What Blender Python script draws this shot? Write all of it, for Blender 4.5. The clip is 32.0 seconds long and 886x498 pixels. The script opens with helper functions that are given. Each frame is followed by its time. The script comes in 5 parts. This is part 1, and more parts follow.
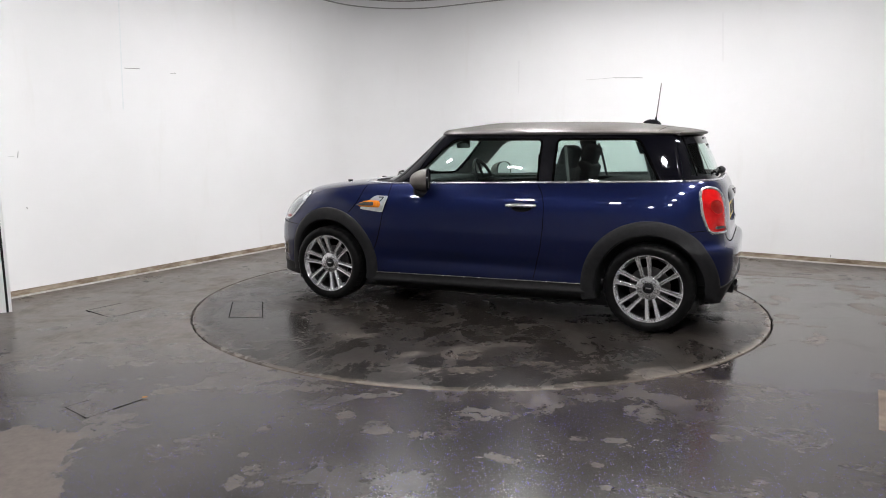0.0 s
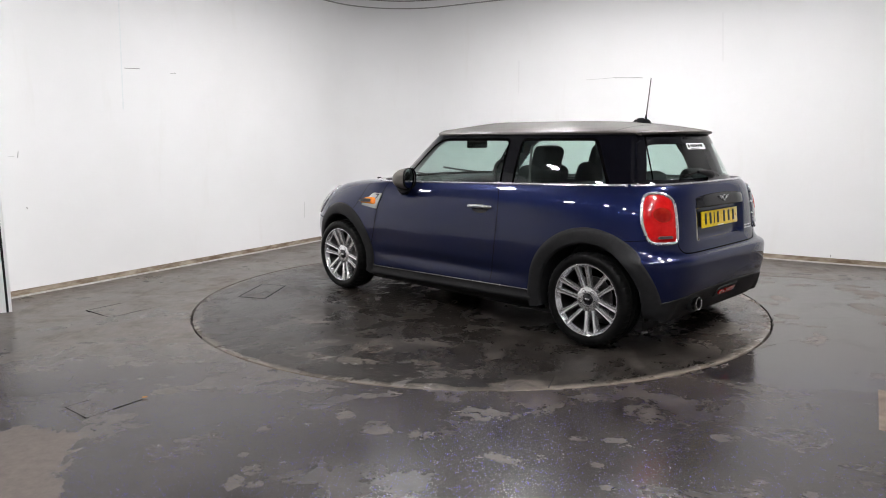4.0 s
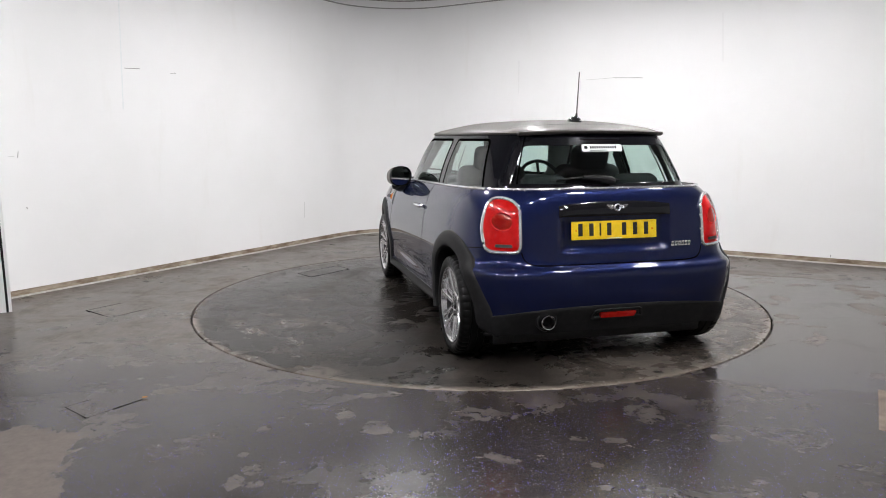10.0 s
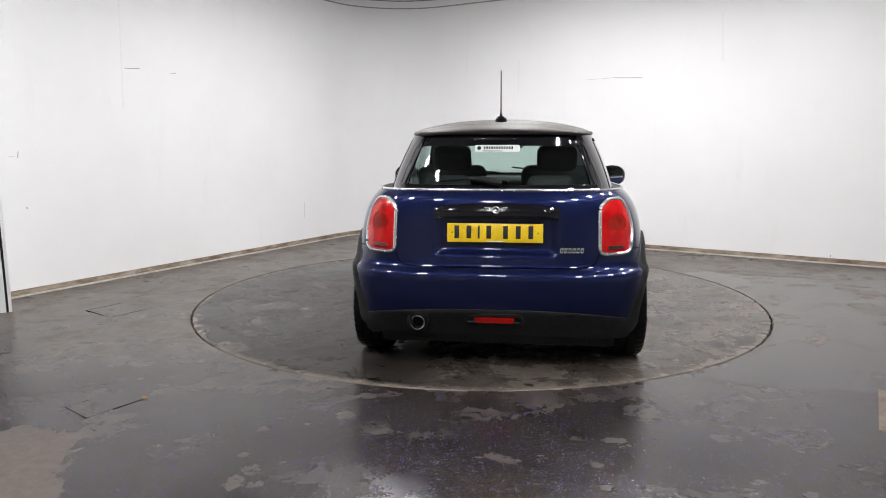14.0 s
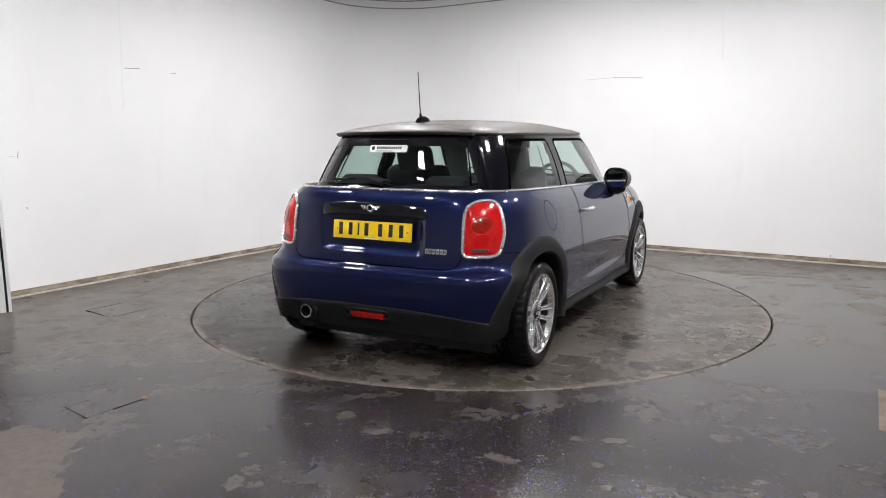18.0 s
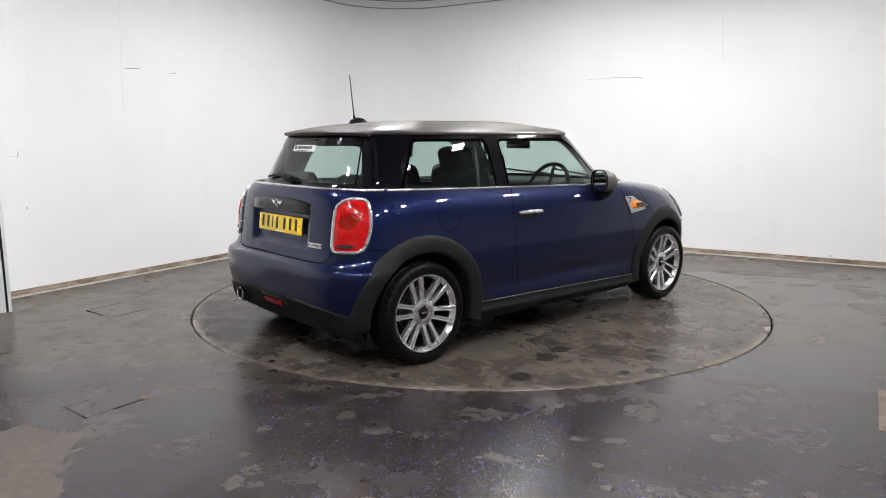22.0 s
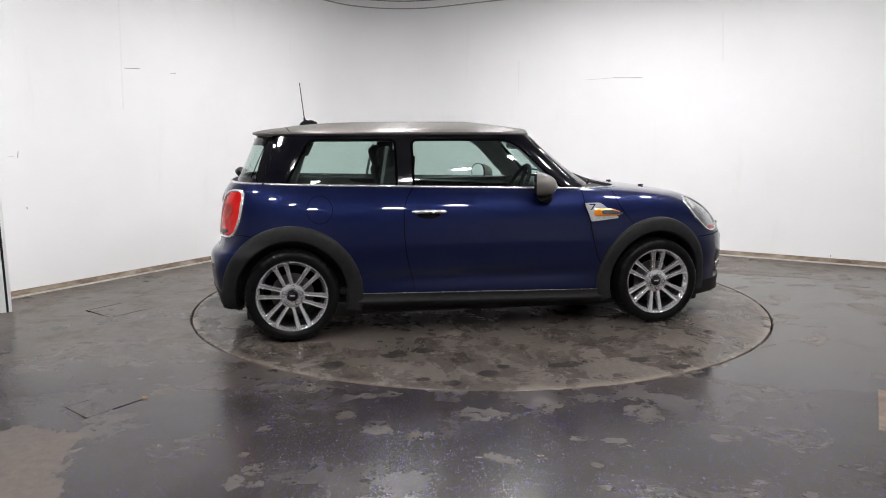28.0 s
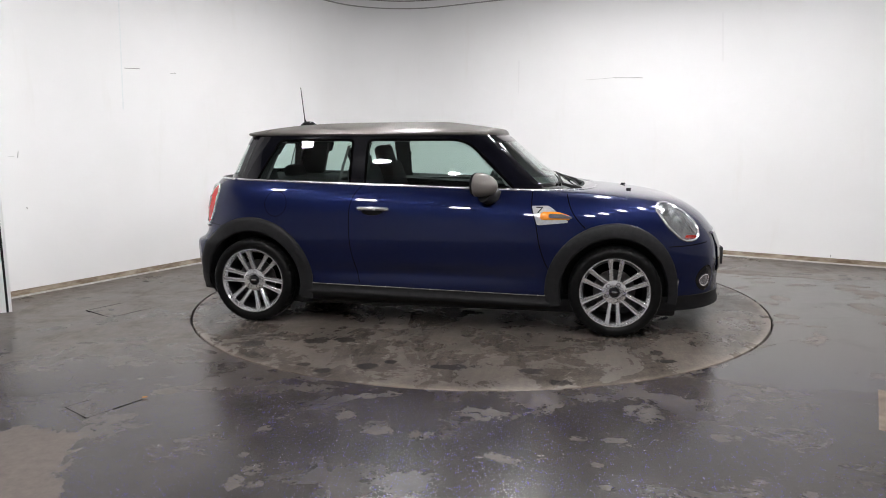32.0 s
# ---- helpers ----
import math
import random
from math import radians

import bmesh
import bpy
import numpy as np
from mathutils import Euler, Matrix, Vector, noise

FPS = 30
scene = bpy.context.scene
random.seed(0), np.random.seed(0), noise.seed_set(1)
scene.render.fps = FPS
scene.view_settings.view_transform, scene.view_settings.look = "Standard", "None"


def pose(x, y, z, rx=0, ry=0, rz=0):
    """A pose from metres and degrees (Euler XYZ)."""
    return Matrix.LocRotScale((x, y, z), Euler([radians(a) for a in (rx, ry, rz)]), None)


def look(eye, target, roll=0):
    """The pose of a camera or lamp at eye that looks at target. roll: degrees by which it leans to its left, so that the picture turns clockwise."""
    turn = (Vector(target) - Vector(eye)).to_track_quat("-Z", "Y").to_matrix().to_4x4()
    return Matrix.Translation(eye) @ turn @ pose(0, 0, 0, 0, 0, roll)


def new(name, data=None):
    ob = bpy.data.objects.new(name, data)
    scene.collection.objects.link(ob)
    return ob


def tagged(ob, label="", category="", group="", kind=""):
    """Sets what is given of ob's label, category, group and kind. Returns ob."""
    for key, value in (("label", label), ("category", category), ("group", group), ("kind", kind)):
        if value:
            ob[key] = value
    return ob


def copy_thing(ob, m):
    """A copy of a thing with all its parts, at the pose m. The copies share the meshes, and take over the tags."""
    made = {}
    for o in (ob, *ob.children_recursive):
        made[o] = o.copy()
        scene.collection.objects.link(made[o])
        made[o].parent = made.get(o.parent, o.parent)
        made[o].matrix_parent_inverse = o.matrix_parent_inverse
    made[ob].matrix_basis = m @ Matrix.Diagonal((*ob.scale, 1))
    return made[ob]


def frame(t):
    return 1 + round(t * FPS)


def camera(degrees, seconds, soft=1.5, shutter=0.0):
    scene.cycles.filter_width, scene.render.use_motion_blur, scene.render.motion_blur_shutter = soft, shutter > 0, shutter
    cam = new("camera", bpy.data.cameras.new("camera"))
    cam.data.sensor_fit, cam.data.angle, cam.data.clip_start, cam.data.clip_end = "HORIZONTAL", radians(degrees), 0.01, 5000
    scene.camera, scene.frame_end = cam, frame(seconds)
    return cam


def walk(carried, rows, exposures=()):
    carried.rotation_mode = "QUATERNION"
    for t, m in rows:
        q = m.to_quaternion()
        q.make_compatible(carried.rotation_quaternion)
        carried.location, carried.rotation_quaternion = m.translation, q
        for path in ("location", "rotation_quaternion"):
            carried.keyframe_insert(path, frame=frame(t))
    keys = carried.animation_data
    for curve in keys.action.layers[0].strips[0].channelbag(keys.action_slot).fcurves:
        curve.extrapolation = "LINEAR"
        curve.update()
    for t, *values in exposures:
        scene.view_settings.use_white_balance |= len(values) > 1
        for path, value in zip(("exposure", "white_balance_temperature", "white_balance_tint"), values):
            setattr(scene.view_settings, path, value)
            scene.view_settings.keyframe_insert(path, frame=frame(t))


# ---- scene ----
cam = camera(63.82, 32.0, soft=0.95)
EYE = (0.0, -5.748, 1.297)


def aim(yaw, pitch):
    y, p = radians(yaw), radians(pitch)
    return (EYE[0] + math.sin(y) * math.cos(p), EYE[1] + math.cos(y) * math.cos(p), EYE[2] + math.sin(p))


VIEW = look(EYE, aim(-2.729, -8.935), -0.204)
walk(cam, [(0.0, VIEW), (32.0, VIEW)])

# the turntable's turn: degrees at the start, degrees a second
TURN_START, TURN_RATE = 158.46, -5.1917
DISC_R = 2.2185

# ---- world and light ----
world = bpy.data.worlds.new("world")
scene.world = world
world.use_nodes = True
world.node_tree.nodes["Background"].inputs[0].default_value = (0.8, 0.9, 1.0, 1)
world.node_tree.nodes["Background"].inputs[1].default_value = 0.02
scene.view_settings.exposure = 0.0
LAMP = 224.0

# ---- materials ----


def nodes_of(name):
    m = bpy.data.materials.new(name)
    m.use_nodes = True
    nt = m.node_tree
    return m, nt, nt.nodes["Principled BSDF"]


def node(nt, kind, **inputs):
    n = nt.nodes.new(kind)
    for k, v in inputs.items():
        n.inputs[k.replace("_", " ")].default_value = v
    return n


def ramp(nt, src, stops, out=0):
    r = nt.nodes.new("ShaderNodeValToRGB")
    e = r.color_ramp.elements
    while len(e) < len(stops):
        e.new(0.5)
    for el, (p, c) in zip(e, stops):
        el.position = p
        el.color = (*c, 1) if isinstance(c, tuple) else (c, c, c, 1)
    nt.links.new(src.outputs[out], r.inputs[0])
    return r


def mix(nt, fac, a, b, blend="MIX"):
    m = nt.nodes.new("ShaderNodeMix")
    m.data_type, m.blend_type = "RGBA", blend
    for sock, v in ((m.inputs[0], fac), (m.inputs[6], a), (m.inputs[7], b)):
        if hasattr(v, "outputs"):
            nt.links.new(v.outputs[2] if v.bl_idname == "ShaderNodeMix" else v.outputs[0], sock)
        elif isinstance(v, tuple):
            sock.default_value = (*v, 1)
        else:
            sock.default_value = v
    return m


def coords(nt, scale=(1, 1, 1)):
    tc, mp = nt.nodes.new("ShaderNodeTexCoord"), nt.nodes.new("ShaderNodeMapping")
    mp.inputs["Scale"].default_value = scale
    nt.links.new(tc.outputs["Object"], mp.inputs[0])
    return mp


def noise_tex(nt, at, scale, detail=4.0, rough=0.6, distortion=0.0):
    n = node(nt, "ShaderNodeTexNoise", Scale=scale, Detail=detail, Roughness=rough, Distortion=distortion)
    nt.links.new(at.outputs[0], n.inputs["Vector"])
    return n


def bump(nt, p, src, strength, distance, out=0):
    b = node(nt, "ShaderNodeBump", Strength=strength, Distance=distance)
    nt.links.new(src.outputs[out], b.inputs["Height"])
    nt.links.new(b.outputs[0], p.inputs["Normal"])


def surface(name, a, b, rough=0.5, metal=0.0, scale=20.0, grain=0.0, coat=0.0, spread=0.06, stretch=(1, 1, 1), spec=0.5, coat_rough=0.03):
    """A material that wanders between the colours a and b, with roughness that varies by spread."""
    m, nt, p = nodes_of(name)
    at = coords(nt, stretch)
    n = noise_tex(nt, at, scale)
    c = ramp(nt, n, [(0.35, a), (0.7, b)])
    nt.links.new(c.outputs[0], p.inputs["Base Color"])
    n2 = noise_tex(nt, at, scale * 3.7)
    r = ramp(nt, n2, [(0.3, max(rough - spread, 0.02)), (0.7, rough + spread)])
    nt.links.new(r.outputs[0], p.inputs["Roughness"])
    p.inputs["Metallic"].default_value = metal
    p.inputs["Coat Weight"].default_value = coat
    p.inputs["Coat Roughness"].default_value = coat_rough
    p.inputs["Specular IOR Level"].default_value = spec
    if grain:
        bump(nt, p, noise_tex(nt, at, scale * 12), grain, 0.002)
    return m


def math_node(nt, op, a, b=None, c=None):
    m = nt.nodes.new("ShaderNodeMath")
    m.operation = op
    for i, v in enumerate((a, b, c)):
        if v is None:
            continue
        if hasattr(v, "outputs"):
            nt.links.new(v.outputs[2] if v.bl_idname == "ShaderNodeMix" else v.outputs[0], m.inputs[i])
        else:
            m.inputs[i].default_value = v
    return m


def paint_material():
    m, nt, p = nodes_of("blue_paint")
    at = coords(nt)
    v = node(nt, "ShaderNodeTexVoronoi", Scale=900.0)
    nt.links.new(at.outputs[0], v.inputs["Vector"])
    c = ramp(nt, v, [(0.1, (0.0125, 0.0200, 0.080)), (0.6, (0.0066, 0.0106, 0.043))])
    nt.links.new(c.outputs[0], p.inputs["Base Color"])
    p.inputs["Specular IOR Level"].default_value = 0.0
    p.inputs["Roughness"].default_value = 0.38
    p.inputs["Metallic"].default_value = 0.55
    p.inputs["Coat Weight"].default_value = 1.0
    p.inputs["Coat Roughness"].default_value = 0.02
    n = noise_tex(nt, at, 6.0, 2.0)
    b = node(nt, "ShaderNodeBump", Strength=0.03, Distance=0.004)
    nt.links.new(n.outputs[0], b.inputs["Height"])
    nt.links.new(b.outputs[0], p.inputs["Coat Normal"])
    return m


def pane_material(name, tint, haze=0.0):
    m, nt, p = nodes_of(name)
    nt.nodes.remove(p)
    out = nt.nodes["Material Output"]
    clear = node(nt, "ShaderNodeBsdfTransparent", Color=(*tint, 1))
    shine = node(nt, "ShaderNodeBsdfGlossy", Color=(1, 1, 1, 1), Roughness=0.015)
    lw = node(nt, "ShaderNodeLayerWeight", Blend=0.5)
    edge = math_node(nt, "POWER", 0.5, 5.0)
    nt.links.new(lw.outputs["Facing"], edge.inputs[0])
    gloss = math_node(nt, "MULTIPLY_ADD", edge, 0.92, 0.075)
    mx = nt.nodes.new("ShaderNodeMixShader")
    nt.links.new(gloss.outputs[0], mx.inputs[0])
    nt.links.new(clear.outputs[0], mx.inputs[1])
    nt.links.new(shine.outputs[0], mx.inputs[2])
    nt.links.new(mx.outputs[0], out.inputs[0])
    return m


def glow_material(name, colour, strength):
    m, nt, p = nodes_of(name)
    p.inputs["Base Color"].default_value = (*colour, 1)
    p.inputs["Emission Color"].default_value = (*colour, 1)
    p.inputs["Emission Strength"].default_value = strength
    return m


def wall_material():
    m, nt, p = nodes_of("white_wall")
    at = coords(nt)
    big = noise_tex(nt, at, 0.9, 3.0)
    c1 = ramp(nt, big, [(0.3, (0.83, 0.83, 0.825)), (0.7, (0.87, 0.87, 0.87))])
    stain = noise_tex(nt, coords(nt, (3, 3, 0.5)), 2.2, 6.0)
    s = ramp(nt, stain, [(0.60, 0.0), (0.78, 0.35)])
    c2 = mix(nt, s, c1, (0.77, 0.76, 0.73))
    nt.links.new(c2.outputs[2], p.inputs["Base Color"])
    p.inputs["Roughness"].default_value = 0.6
    bump(nt, p, noise_tex(nt, at, 60.0), 0.06, 0.003)
    return m


def span(nt, src, lo, hi, a=0.0, b=1.0):
    m = nt.nodes.new("ShaderNodeMapRange")
    nt.links.new(src.outputs[0], m.inputs[0])
    for k, v in ((1, lo), (2, hi), (3, a), (4, b)):
        m.inputs[k].default_value = v
    return m


def stains(nt, at, wobble, spots, rag=0.9, crisp=0.18):
    """A mask of ragged oval stains: (x, y, half length, half width, degrees)."""
    total = None
    for x, y, a, b, deg in spots:
        mp = nt.nodes.new("ShaderNodeMapping")
        mp.vector_type = "TEXTURE"
        mp.inputs["Location"].default_value = (x, y, 0)
        mp.inputs["Rotation"].default_value = (0, 0, radians(deg))
        mp.inputs["Scale"].default_value = (a, b, 1)
        nt.links.new(at.outputs[0], mp.inputs[0])
        d = nt.nodes.new("ShaderNodeVectorMath")
        d.operation = "LENGTH"
        nt.links.new(mp.outputs[0], d.inputs[0])
        e = nt.nodes.new("ShaderNodeMath")
        e.operation = "MULTIPLY_ADD"
        nt.links.new(wobble.outputs[0], e.inputs[0])
        e.inputs[1].default_value = 2 * rag
        nt.links.new(d.outputs["Value"], e.inputs[2])
        m = span(nt, e, 1.05 + rag - crisp, 1.05 + rag, 1.0, 0.0)
        total = m if total is None else math_node(nt, "MAXIMUM", total, m)
    return total


def flat_coords(nt):
    """Object coordinates and their x and y."""
    at = coords(nt)
    sep = nt.nodes.new("ShaderNodeSeparateXYZ")
    nt.links.new(at.outputs[0], sep.inputs[0])
    return at, sep


def tone(nt, col, src, stops):
    """Darkens and lightens a colour by a noise."""
    return mix(nt, 1.0, col, ramp(nt, src, stops), "MULTIPLY")


def worn_texture(nt, at, col, deep):
    """Scuffs, blotches and grain on a resin coating; returns the colour and the blotches."""
    patch = noise_tex(nt, at, 2.6, 12.0, 0.70, 0.45)
    col = tone(nt, col, patch, [(0.40, 0.70 - deep), (0.47, 0.90 - deep), (0.54, 1.0), (0.62, 1.20 + deep)])
    col = tone(nt, col, noise_tex(nt, coords(nt, (9.0, 1.1, 1)), 2.4, 8.0, 0.72, 0.2), [(0.38, 0.80), (0.60, 1.18)])
    col = tone(nt, col, noise_tex(nt, at, 14.0, 9.0, 0.78, 0.3), [(0.36, 0.66), (0.64, 1.34)])
    col = tone(nt, col, noise_tex(nt, at, 90.0, 5.0, 0.8), [(0.32, 0.50), (0.68, 1.48)])
    return col, patch


# stains on the floor: dried splashes, bare brown concrete by the entrance, damp lanes, dry islands in the wet
DRIED = [(-.55, -2.32, .18, .05, 10), (-.88, -2.20, .15, .06, 2), (.03, -2.53, .15, .09, -14), (.31, -2.39, .10, .11, 2), (-.43, -2.74, .07, .05, 12), (-.24, -2.78, .06, .05, 2),
         (.10, -3.0, .085, .045, -15), (.27, -3.0, .035, .04, 20), (.44, -2.79, .045, .035, 2), (.49, -3.05, .03, .025, 2), (.60, -2.81, .05, .03, 2), (.50, -3.23, .032, .027, 2),
         (-.96, -3.01, .026, .022, 2), (-.95, -2.74, .026, .04, 2), (.80, -2.48, .086, .13, 2), (1.03, -2.34, .12, .045, 2)]
DRIED_TOO = [(-1.69, -2.75, .13, .18, 2), (-1.93, -2.55, .10, .11, 30), (.82, -2.26, .086, .10, 2), (.56, -2.31, .057, .048, 2), (1.08, -2.76, .054, .038, 2), (1.39, -1.77, .09, .04, 18), (1.24, -1.87, .05, .04, 18), (-.61, -2.57, .06, .056, 2),
             (-1.51, -2.26, .18, .06, 6), (-.87, -3.15, .06, .05, 30), (-.92, -3.24, .035, .07, 2), (-.83, -3.26, .05, .035, 10)]
BARE = [(-1.96, -3.16, .31, .40, 2), (-1.72, -3.38, .20, .17, -10)]
DAMP_LANES = [(-2.72, -.95, .75, .16, 45), (-1.85, -2.06, .85, .17, 22), (-2.12, -1.60, .22, .12, -28), (-3.1, -1.75, .5, .25, 60)]
WET = [(2.75, .25, 1.25, .62, -30), (2.35, -.95, 1.0, .75, -20), (2.05, -1.75, .95, .5, -10), (3.6, .1, .8, .7, -30)]
ISLANDS = [(2.99, -.36, .13, .22, 2), (3.17, .37, .10, .10, 2), (2.86, .52, .15, .06, 2), (2.45, 0.0, .08, .10, 2), (2.57, .64, .13, .06, 2), (3.27, .19, .12, .14, 2), (2.25, -.60, .10, .08, 2)]
DISC_DARK = [(-.83, -1.46, .09, .09, 10), (-.60, -2.02, .064, .05, 10), (-.74, -1.94, .04, .03, 10), (-.365, -1.91, .057, .052, 10), (-.27, -1.81, .045, .042, 10), (.72, -2.01, .06, .054, 10),
             (.56, -1.83, .08, .05, 10), (1.33, -1.53, .066, .044, 10), (1.28, -1.37, .041, .048, 10), (-1.22, -1.60, .07, .07, 10), (.11, -1.84, .14, .05, 10), (-.67, -1.42, .073, .053, 10), (-1.71, -1.12, .03, .047, -42), (-2.10, -.44, .02, .033, -42)]
DISC_PALE = [(-.50, 1.49, .15, .15, -156), (-.39, 1.89, .17, .06, -156), (-.66, 1.77, .14, .07, -150), (.26, 1.41, .16, .07, -156), (-.70, 1.21, .22, .06, -156), (-1.26, 1.80, .2, .06, -140), (-1.59, 1.41, .2, .07, -130), (-.2, 1.65, .12, .05, -120), (-.95, 1.5, .13, .05, -160)]


def floor_material():
    """Dark resin floor: dry and brown by the walls, damp at one side, dark and flecked before the turntable."""
    m, nt, p = nodes_of("dark_resin_floor")
    at, sep = flat_coords(nt)
    soft = noise_tex(nt, at, 0.8, 5.0, 0.6, 0.3)
    wob = noise_tex(nt, at, 7.0, 10.0, 0.66, 0.7)
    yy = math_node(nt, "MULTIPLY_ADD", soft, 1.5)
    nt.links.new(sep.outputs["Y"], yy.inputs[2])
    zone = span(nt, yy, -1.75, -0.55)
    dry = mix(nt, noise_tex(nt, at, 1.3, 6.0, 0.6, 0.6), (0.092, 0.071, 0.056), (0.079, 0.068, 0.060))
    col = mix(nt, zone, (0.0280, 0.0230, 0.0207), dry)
    col, patch = worn_texture(nt, at, col, 0.0)
    # damp lanes and the wet film with its dry islands
    lanes = stains(nt, at, noise_tex(nt, at, 2.2, 9.0, 0.66, 0.5), DAMP_LANES, 0.7, 0.35)
    wide = noise_tex(nt, coords(nt, (0.8, 1.2, 1)), 2.3, 11.0, 0.70, 0.6)
    film = stains(nt, at, wide, WET, 0.8, 0.10)
    dried = stains(nt, at, wob, ISLANDS, 0.8, 0.15)
    film = math_node(nt, "MULTIPLY", film, math_node(nt, "SUBTRACT", 1.0, dried))
    holes = ramp(nt, noise_tex(nt, coords(nt, (1.0, 1.6, 1)), 2.1, 11.0, 0.68, 0.5), [(0.40, 0.0), (0.43, 1.0)])
    film = mix(nt, 1.0, film, holes, "MULTIPLY")
    col = mix(nt, math_node(nt, "MULTIPLY", lanes, 0.75), col, tone(nt, col, soft, [(0.3, 0.50), (0.7, 0.62)]))
    col = mix(nt, film, col, mix(nt, 1.0, col, (0.62, 0.64, 0.69), "MULTIPLY"))
    # thin dusty smears
    grit = noise_tex(nt, at, 24.0, 7.0, 0.75)
    gritty = ramp(nt, grit, [(0.38, 0.12), (0.58, 1.0)])
    smear = ramp(nt, noise_tex(nt, coords(nt, (1.0, 1.35, 1)), 2.3, 12.0, 0.72, 0.5), [(0.56, 0.0), (0.62, 0.2), (0.72, 0.36)])
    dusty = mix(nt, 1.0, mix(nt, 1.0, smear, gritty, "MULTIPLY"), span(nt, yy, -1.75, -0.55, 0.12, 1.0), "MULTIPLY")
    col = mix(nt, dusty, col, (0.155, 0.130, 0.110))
    # bare brown patches and dried splashes with ragged rims
    bare = stains(nt, at, wob, BARE, 0.55, 0.10)
    col = mix(nt, math_node(nt, "MULTIPLY", bare, 0.85), col, tone(nt, mix(nt, 0.7, col, (0.150, 0.122, 0.104)), grit, [(0.35, 0.75), (0.65, 1.2)]))
    splash = math_node(nt, "MAXIMUM", stains(nt, at, wob, DRIED, 1.9, 0.45), stains(nt, at, wob, DRIED_TOO, 1.9, 0.45))
    broken = ramp(nt, noise_tex(nt, at, 15.0, 9.0, 0.74, 0.5), [(0.43, 0.05), (0.50, 0.45), (0.60, 1.0)])
    splash = mix(nt, 1.0, splash, broken, "MULTIPLY")
    col = mix(nt, math_node(nt, "MULTIPLY", splash, 0.50), col, (0.145, 0.124, 0.108))
    # blue and white glitter flecks in the dark stretch
    v = node(nt, "ShaderNodeTexVoronoi", Scale=105.0, Randomness=1.0)
    nt.links.new(at.outputs[0], v.inputs["Vector"])
    spot = ramp(nt, v, [(0.17, 1.0), (0.23, 0.0)])
    pick = nt.nodes.new("ShaderNodeSeparateColor")
    nt.links.new(v.outputs["Color"], pick.inputs[0])
    some = ramp(nt, pick, [(0.50, 0.0), (0.62, 0.55), (0.92, 1.0)])
    f = mix(nt, 1.0, spot, some, "MULTIPLY")
    f = mix(nt, 1.0, f, span(nt, yy, -1.75, -0.75, 1.0, 0.0), "MULTIPLY")
    f = mix(nt, math_node(nt, "MAXIMUM", splash, bare), f, (0.0, 0.0, 0.0))
    tint = ramp(nt, pick, [(0.0, (0.12, 0.10, 0.70)), (0.55, (0.17, 0.14, 0.85)), (0.78, (0.36, 0.34, 0.62)), (1.0, (0.58, 0.58, 0.68))], out=1)
    col = mix(nt, f, col, tint)
    nt.links.new(col.outputs[2], p.inputs["Base Color"])
    # gloss: dry stretch dull, dark stretch half damp, film smooth
    wet = noise_tex(nt, coords(nt, (0.8, 1.6, 1)), 1.1, 7.0, 0.65, 0.6)
    near = tone(nt, ramp(nt, wet, [(0.30, 0.20), (0.70, 0.30)]), patch, [(0.44, 0.92), (0.54, 1.0), (0.60, 1.1)])
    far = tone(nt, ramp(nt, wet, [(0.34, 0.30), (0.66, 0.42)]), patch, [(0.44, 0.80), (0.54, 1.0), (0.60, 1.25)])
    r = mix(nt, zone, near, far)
    r = mix(nt, math_node(nt, "MULTIPLY", lanes, 0.8), r, (0.26, 0.26, 0.26))
    r = mix(nt, film, r, (0.12, 0.12, 0.12))
    r = mix(nt, dusty, r, (0.62, 0.62, 0.62))
    r = mix(nt, math_node(nt, "MAXIMUM", math_node(nt, "MULTIPLY", splash, 0.8), bare), r, (0.50, 0.50, 0.50))
    nt.links.new(r.outputs[2], p.inputs["Roughness"])
    p.inputs["Specular IOR Level"].default_value = 0.45
    bump(nt, p, noise_tex(nt, at, 30.0, 6.0), 0.07, 0.004)
    return m


